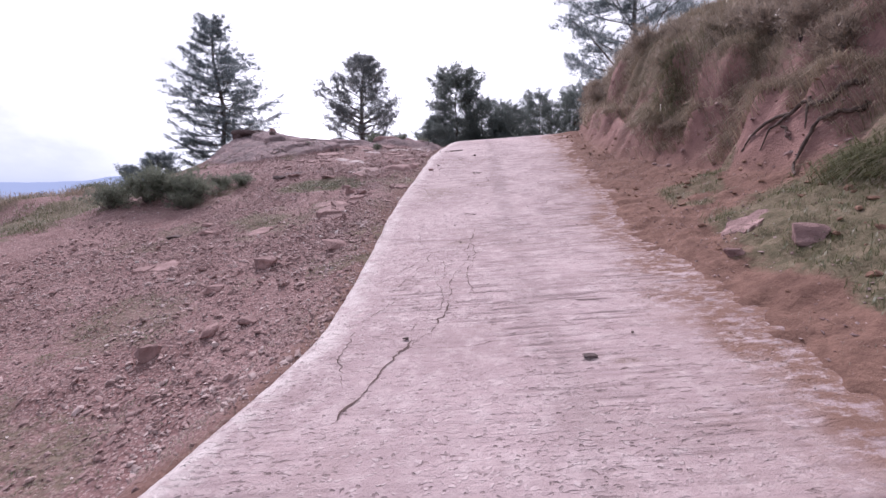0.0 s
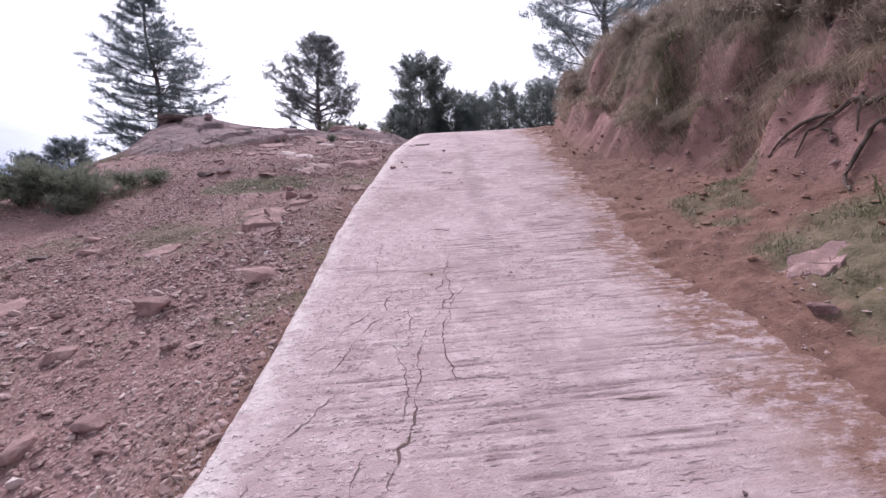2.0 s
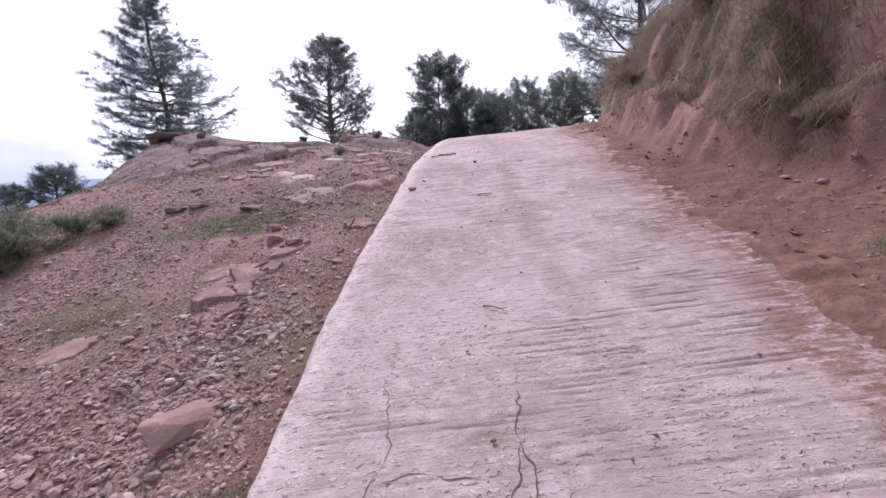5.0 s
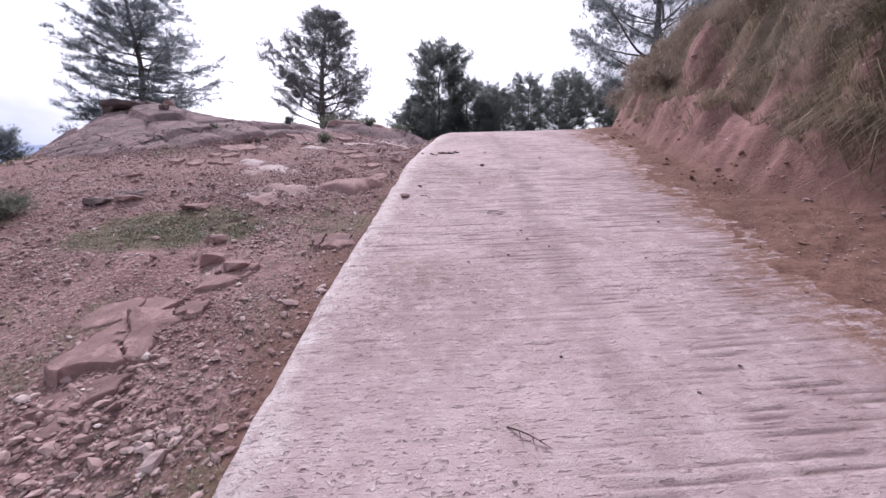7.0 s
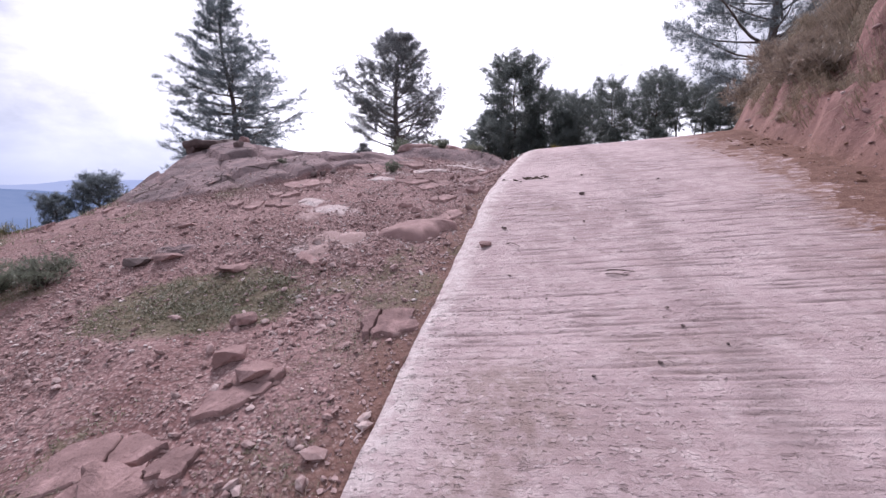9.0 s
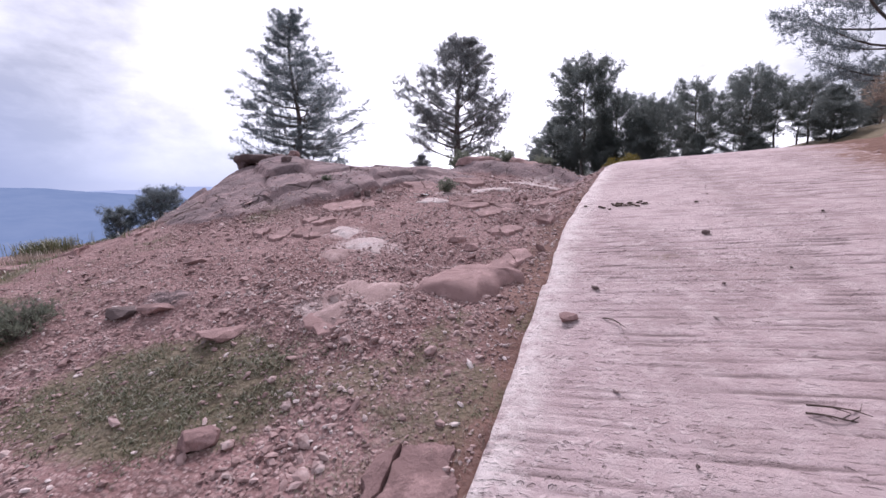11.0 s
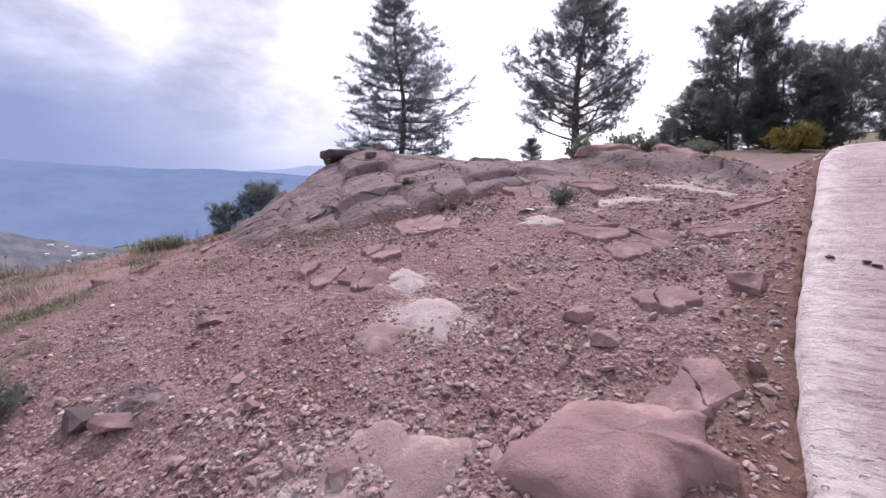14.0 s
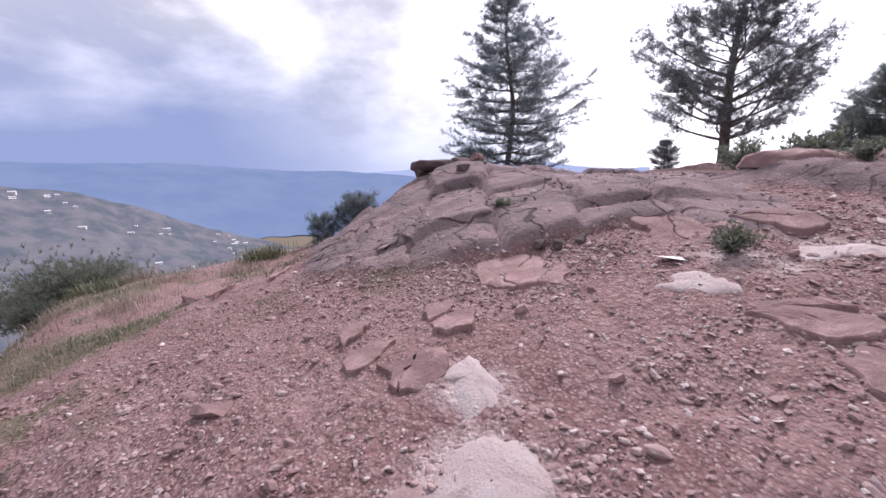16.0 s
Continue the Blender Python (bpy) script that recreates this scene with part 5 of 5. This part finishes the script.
# ---- loose gravel ----
def gravel(n, x0, x1, y0, y1, smin, smax, chance, seed, name, label, power=2.4, mat=None, flatness=0.55, coarse=True):
    r = np.random.default_rng(seed)
    x, y = r.uniform(x0, x1, n), r.uniform(y0, y1, n)
    k = r.random(n) < chance(x, y)
    x, y = x[k], y[k]
    n = len(x)
    s = smin + (smax - smin) * r.random(n) ** power
    t = (1 + 5 ** 0.5) / 2
    ico = unit(np.array([(-1, t, 0), (1, t, 0), (-1, -t, 0), (1, -t, 0), (0, -1, t), (0, 1, t), (0, -1, -t), (0, 1, -t), (t, 0, -1), (t, 0, 1), (-t, 0, -1), (-t, 0, 1)], float))
    fc = np.array([(0, 11, 5), (0, 5, 1), (0, 1, 7), (0, 7, 10), (0, 10, 11), (1, 5, 9), (5, 11, 4), (11, 10, 2), (10, 7, 6), (7, 1, 8),
                   (3, 9, 4), (3, 4, 2), (3, 2, 6), (3, 6, 8), (3, 8, 9), (4, 9, 5), (2, 4, 11), (6, 2, 10), (8, 6, 7), (9, 8, 1)])
    if not coarse:
        ico = np.array([(1, 0, 0), (0, 1, 0), (-1, 0, 0), (0, -1, 0), (0.25, 0.2, 1), (0, 0, -1)], float)
        fc = np.array([(0, 1, 4), (1, 2, 4), (2, 3, 4), (3, 0, 4), (1, 0, 5), (2, 1, 5), (3, 2, 5), (0, 3, 5)])
    nv = len(ico)
    v = ico[None] * r.uniform(0.62, 1.25, (n, nv, 1)) * np.stack([r.uniform(0.8, 1.5, n), r.uniform(0.6, 1.0, n), r.uniform(0.35, 0.8, n) * flatness / 0.55], -1)[:, None] * s[:, None, None] * 0.5
    ca, sa_ = np.cos(r.uniform(0, 6.28, n)), np.sin(r.uniform(0, 6.28, n))
    q = r.normal(size=n) * 0.3
    vx, vy, vz = v[..., 0], v[..., 1], v[..., 2] + v[..., 0] * q[:, None]
    nn = np.hypot(ca, sa_)
    ca, sa_ = ca / nn, sa_ / nn
    v = np.stack([vx * ca[:, None] - vy * sa_[:, None], vx * sa_[:, None] + vy * ca[:, None], vz], -1)
    v += np.stack([x, y, land_z(x, y) + s * 0.10], -1)[:, None]
    f = (fc[None] + nv * np.arange(n)[:, None, None]).reshape(-1, 3)
    return tagged(mesh_ob(name, v.reshape(-1, 3), f, mat or M_GRAVEL), label, "gravel", kind="stuff")


def scree(x, y):
    n = fbm(x, y, 1.3, 3, 131)
    return (x < left_edge(y) - 0.06) * np.clip(0.55 + 0.9 * n, 0.04, 1) * (1 - 0.75 * grass_mask(x, y)) * (1 - 0.93 * rock_mask(x, y))


gravel(112000, -6.2, 0.3, 2.4, 14.6, 0.010, 0.036, scree, 1, "gravel", "loose red and grey gravel on the slope", 1.8, coarse=False)
gravel(38000, -6.8, 0.4, 1.8, 14.5, 0.022, 0.066, scree, 7, "gravel", "broken red stones on the slope", 3.0)
gravel(9000, -3.4, -0.9, 3.0, 9.6, 0.028, 0.085, lambda x, y: scree(x, y) * np.clip(0.4 + 1.1 * fbm(x, y, 0.9, 3, 139), 0.05, 1), 14, "stone_chips", "angular pink stone chips beside the road", 2.0)
gravel(5000, -7.5, 0.6, 1.8, 19.0, 0.05, 0.13, lambda x, y: scree(x, y) * 0.45, 2, "rubble", "angular red rubble on the slope", 2.2)
gravel(30000, -9.0, 0.8, 13.0, 20.0, 0.022, 0.07, scree, 3, "gravel", "loose red gravel near the crest", coarse=False)
gravel(22000, -4.6, 0.2, 9.5, 16.0, 0.012, 0.030, lambda x, y: scree(x, y) * np.clip(0.5 + 1.2 * fbm(x, y, 0.9, 3, 137), 0, 1), 12, "grit", "fine pink grit among larger stones", 1.6, coarse=False)
gravel(4600, -4.4, 0.1, 9.0, 16.0, 0.016, 0.048, lambda x, y: (x < left_edge(y) - 0.08) * np.clip(0.25 + 1.3 * fbm(x, y, 1.2, 3, 138) + 0.25 * step(-3.5, -1.0, x), 0.03, 0.8) * (1 - 0.8 * rock_mask(x, y)) * (1 - 0.92 * np.clip(1.6 * grass_mask(x, y), 0, 1)), 13, "pale_pebbles", "pale bleached pebbles scattered over red gravel", 2.6, M_PEBBLE)
gravel(9000, -1.0, 6.5, 17.5, 26.0, 0.04, 0.12, lambda x, y: (x < left_edge(y) - 0.05) * 0.7, 8, "rubble", "loose red stones beyond the crest", coarse=False)
gravel(1500, 2.4, 5.4, 0.8, 16.0, 0.035, 0.11, lambda x, y: (x > right_edge(y) + 0.15) * np.clip(0.3 + fbm(x, y, 0.7, 3, 134), 0, 0.8), 9, "soil_clods", "broken clods of red soil on the verge", 2.0, M_CLOD)
gravel(16000, 2.2, 6.0, 0.8, 16.0, 0.010, 0.045, lambda x, y: (x > right_edge(y) - 0.1) * (0.35 + 0.5 * fbm(x, y, 0.8, 3, 133)), 4, "gravel", "loose red grit along the verge", coarse=False)
gravel(3000, 3.6, 7.2, 0.5, 18.0, 0.04, 0.16, lambda x, y: (x > bank_foot(y)) * 0.35 * (1 - grass_mask(x, y)), 5, "rubble", "stones sticking out of the cut bank")
gravel(3600, -4.8, 0.0, 9.5, 16.5, 0.016, 0.05, lambda x, y: scree(x, y) * 0.8, 6, "pale_gravel", "pale bleached stones among the gravel", 1.6, M_CHALK)


# ---- cracks, stones and litter on the road ----
def on_road(x, y):
    return float(road_z(np.array(x, float), np.array(y, float)))


def crack(points, width, seed):
    """A ragged crack, drawn as a dark strip laid just above the concrete."""
    r = np.random.default_rng(seed)
    p = np.array(points, float)
    t = np.linspace(0, len(p) - 1, 22 * (len(p) - 1) + 1)
    x, y = np.interp(t, np.arange(len(p)), p[:, 0]), np.interp(t, np.arange(len(p)), p[:, 1])
    x = x + 0.06 * fbm(t, t * 0 + seed, 0.6, 5, seed, 0.65)
    y = y + 0.06 * fbm(t, t * 0 - seed, 0.7, 5, seed + 9, 0.65)
    x = x + 0.035 * fbm(t, t * 0 + 5, 0.16, 3, seed + 2, 0.7)
    d = unit(np.stack([np.gradient(x), np.gradient(y)], -1))
    w = width * (0.05 + 1.9 * np.abs(fbm(t, t * 0, 0.5, 3, seed + 4))) * np.minimum(1, np.minimum(t, t[-1] - t) * 1.5 + 0.1)
    a = np.stack([x - d[:, 1] * w, y + d[:, 0] * w], -1)
    b = np.stack([x + d[:, 1] * w, y - d[:, 0] * w], -1)
    v = []
    for q in (a, b):
        v.append(np.stack([q[:, 0], q[:, 1], road_z(q[:, 0], q[:, 1]) + rake(q[:, 0], q[:, 1]) + 0.004], -1))
    n = len(t)
    i = np.arange(n - 1)
    ob = mesh_ob("crack", np.concatenate(v), np.stack([i, i + n, i + n + 1, i + 1], -1), M_CRACK, road, "crack drawn as a dark ragged strip")
    return ob


for i, (pts, w) in enumerate((
        (((-0.75, 2.0), (-0.52, 2.5), (-0.35, 2.9), (-0.2, 3.4)), 0.010), (((-0.35, 2.9), (-0.1, 3.15), (0.05, 3.6), (0.08, 4.2), (0.2, 4.7)), 0.008),
        (((-0.85, 3.3), (-0.55, 3.7), (-0.4, 4.0)), 0.006), (((-0.75, 4.3), (-0.4, 4.8), (-0.25, 5.1)), 0.007), (((-0.1, 4.2), (0.02, 4.5), (0.02, 5.0)), 0.005),
        (((0.2, 4.7), (0.42, 5.2), (0.4, 5.8), (0.55, 6.4)), 0.007), (((0.3, 4.6), (0.38, 5.0), (0.62, 5.4)), 0.005), (((-0.5, 5.2), (-0.3, 5.7), (-0.35, 6.2)), 0.005),
        (((-0.9, 1.7), (-1.1, 1.4), (-1.2, 1.1)), 0.006), 
        (((-0.3, 11.9), (0.2, 11.95), (0.8, 11.85)), 0.004), (((-0.4, 3.0), (0.2, 2.95), (0.8, 3.0)), 0.004), (((0.5, 3.6), (1.3, 3.62), (1.9, 3.55)), 0.005), (((-0.05, 3.6), (0.0, 4.0), (-0.08, 4.5), (0.0, 5.0)), 0.006), (((0.3, 3.9), (0.28, 4.4), (0.35, 4.9)), 0.007), (((0.35, 4.9), (0.3, 5.3), (0.45, 5.9)), 0.006), (((-0.6, 3.9), (-0.45, 4.4), (-0.2, 4.9), (-0.15, 5.4)), 0.006), (((-0.7, 5.4), (-0.2, 5.5), (0.3, 5.45)), 0.004), (((-0.2, 3.9), (0.4, 3.95), (0.9, 3.9)), 0.004), (((-0.65, 2.4), (-0.8, 2.9), (-0.75, 3.3)), 0.005))):
    crack(pts, w, 400 + i)


def litter(name, x, y, sx, sy, sz, seed, mat, label, category, turn=0):
    return rock(name, x, y, sx, sy, sz, seed, mat, turn, (0, 0), 0.18, label, category, rounds=1, lift=on_road(x, y) + 0.003)


litter("stone", 1.02, 2.67, 0.10, 0.06, 0.022, 501, M_DARKROCK, "small dark stone on the concrete", "stone")
litter("stone", -0.33, 10.75, 0.13, 0.09, 0.06, 502, M_ROCK, "rounded red stone on the concrete", "stone", 40)
litter("stone", -0.12, 11.2, 0.06, 0.05, 0.03, 503, M_DARKROCK, "small dark stone on the concrete", "stone")
litter("stone", 0.95, 12.3, 0.07, 0.05, 0.04, 504, M_DARKROCK, "small dark stone on the concrete", "stone")
litter("stone", -0.3, 3.1, 0.05, 0.03, 0.02, 505, M_DARKROCK, "small dark stone on the concrete", "stone")
r_d = np.random.default_rng(29)
for i in range(30):
    far = 1.0 if i < 22 else 2.6
    litter("dung", 0.36 + r_d.normal() * 0.13 * far, 13.5 + r_d.normal() * 0.045 * far, 0.03 + 0.06 * r_d.random(), 0.03 + 0.025 * r_d.random(), 0.018, 520 + i, M_DUNG, "dried dark dung clot on the concrete", "dung", r_d.uniform(0, 180))
for i in range(48):
    yy = r_d.uniform(2.0, 16.0)
    xx = left_edge(np.array(yy)) + 0.1 + r_d.random() ** 0.8 * (right_edge(np.array(yy)) - left_edge(np.array(yy)) - 0.3)
    s = r_d.uniform(0.010, 0.026)
    litter("pebble", float(xx), yy, s * 1.4, s, s * 0.7, 540 + i, M_DARKROCK if i % 3 else M_CHALK, "tiny loose pebble on the concrete", "stone", r_d.uniform(0, 180))


def twig(x, y, length, turn, seed):
    r = np.random.default_rng(seed)
    t = np.linspace(0, 1, 8)
    heap = Heap()
    main = np.stack([length * (t - 0.5), 0.08 * length * np.sin(t * 3 + seed), 0.012 + 0.01 * np.sin(t * 5)], -1)
    heap.add(*tube(main, 0.005 * (1.1 - t * 0.7), 5))
    for k in (2, 4, 5):
        e = main[k] + np.array([0.16 * length, r.choice([-1, 1]) * 0.16 * length, 0.008])
        heap.add(*tube(np.stack([main[k], (main[k] + e) / 2, e]), [0.004, 0.003, 0.002], 4))
    ob = heap.ob("twig", M_ROOT)
    ob.matrix_basis = pose(x, y, on_road(x, y) + 0.002, 12, 0, turn)
    return tagged(ob, "dry brown forked twig on the concrete", "twig", "twigs on the road")


for i, (x, y, ln, tn) in enumerate(((0.87, 10.05, 0.30, 12), (0.82, 9.98, 0.22, -14), (0.47, 6.9, 0.24, -50), (-0.03, 10.71, 0.2, -52))):
    twig(x, y, ln, tn, 600 + i)

# ---- roots in the bank ----
def root_run(points, r0, r1, seed):
    r = np.random.default_rng(seed)
    p = np.array(points, float)
    t = np.linspace(0, len(p) - 1, 7 * (len(p) - 1) + 1)
    x, y = (np.interp(t, np.arange(len(p)), p[:, k]) for k in (0, 1))
    x = x + 0.05 * fbm(t, t * 0, 1.0, 3, seed)
    z = land_z(x, y) + 0.03 + 0.05 * np.abs(fbm(t, t * 0 + 2, 0.9, 3, seed + 1)) + np.interp(t, np.arange(len(p)), p[:, 2])
    return tube(np.stack([x, y, z], -1), np.linspace(r0, r1, len(t)) * (1 + 0.2 * fbm(t, t * 0, 0.4, 2, seed)), 7)


roots = new("tree_roots")
tagged(roots, "bare grey roots hanging out of the cut bank", "roots")
roots.matrix_basis = pose(0, 0, 0)
for i, (pts, a, b) in enumerate((
        (((5.5, 5.5, 0.0), (5.38, 5.6, 0.04), (5.16, 5.82, 0.06), (5.06, 6.1, 0.06), (4.92, 6.5, 0.05), (4.83, 6.66, 0.0)), 0.05, 0.014),
        (((5.45, 5.35, 0.0), (5.3, 5.43, 0.05), (5.06, 5.67, 0.06), (4.88, 5.68, 0.06), (4.7, 5.5, 0.0)), 0.04, 0.014),
        (((5.16, 5.92, 0.05), (5.1, 5.86, 0.07), (5.05, 5.8, 0.02)), 0.022, 0.008), (((5.02, 6.14, 0.05), (5.0, 6.05, 0.06), (4.96, 5.95, 0.0)), 0.022, 0.008),
        (((5.06, 6.1, 0.05), (4.95, 6.25, 0.07), (4.85, 6.3, 0.0)), 0.025, 0.008), (((5.75, 6.6, 0.05), (5.5, 6.75, 0.08), (5.35, 6.9, 0.03)), 0.02, 0.008))):
    v, f = root_run(pts, a, b, 700 + i)
    mesh_ob("root", v, f, M_ROOT, roots, smooth=True)

# ---- houses on the far hillside ----
def house(seed):
    r = random.Random(seed)
    w, d, h = r.uniform(9, 15), r.uniform(7, 9), r.uniform(3.2, 5.5)
    root = new("house")
    bm = bmesh.new()
    bmesh.ops.create_cube(bm, size=1.0, matrix=Matrix.Translation((0, 0, h / 2 - 1.5)) @ Matrix.Diagonal((w, d, h + 3, 1)))
    part("wall", bm, M_WALL, root)
    bm = bmesh.new()
    for sx in (-1, 1):
        for q, z in ((-0.58, 0), (0, 2.0), (0.58, 0)):
            bm.verts.new((sx * w * 0.54, q * d, h + z))
    v = bm.verts[:]
    for a in ((0, 1, 4, 3), (1, 2, 5, 4), (0, 2, 1), (3, 4, 5), (0, 3, 5, 2)):
        bm.faces.new([v[i] for i in a])
    part("roof", bm, M_TIN, root, "pale tin roof")
    for k in (-0.25, 0.25):
        bm = bmesh.new()
        bmesh.ops.create_cube(bm, size=1.0, matrix=Matrix.Translation((k * w, -d / 2 - 0.02, h * 0.55)) @ Matrix.Diagonal((1.2, 0.1, 1.2, 1)))
        part("window", bm, M_DARKROCK, root)
    return tagged(root, "white house with a pale tin roof", "house", "houses of the far settlement")


M_WALL = plain_material("whitewash", (0.62, 0.60, 0.58), (0.78, 0.76, 0.74), 0.5)
M_TIN = plain_material("pale_tin", (0.50, 0.52, 0.55), (0.72, 0.74, 0.78), 0.5, 0.5)
models = [house(k) for k in (1, 2, 3)]
bpy.context.view_layer.update()
r_h = random.Random(12)
deps = bpy.context.evaluated_depsgraph_get()
placed, tries = 0, 0
while placed < 110 and tries < 2000:
    tries += 1
    az, rad = radians(r_h.uniform(66, 122)), r_h.uniform(430, 880)
    if r_h.random() < 0.35:
        rad = r_h.uniform(800, 885)
    px, py = -math.sin(az) * rad, math.cos(az) * rad
    hit, loc, nor, _ = hill.ray_cast((px, py, 400), (0, 0, -1))
    if not hit or loc.z < -235 or noise.noise(Vector((px / 90, py / 90, 3))) < -0.05:
        continue
    s = r_h.uniform(0.35, 0.65)
    m = pose(px, py, loc.z, 0, 0, math.degrees(az) + r_h.uniform(-25, 25)) @ Matrix.Diagonal((s, s, s, 1))
    if placed < 3:
        models[placed].matrix_basis = m
    else:
        copy_thing(models[placed % 3], Matrix.Identity(4)).matrix_basis = m
    placed += 1
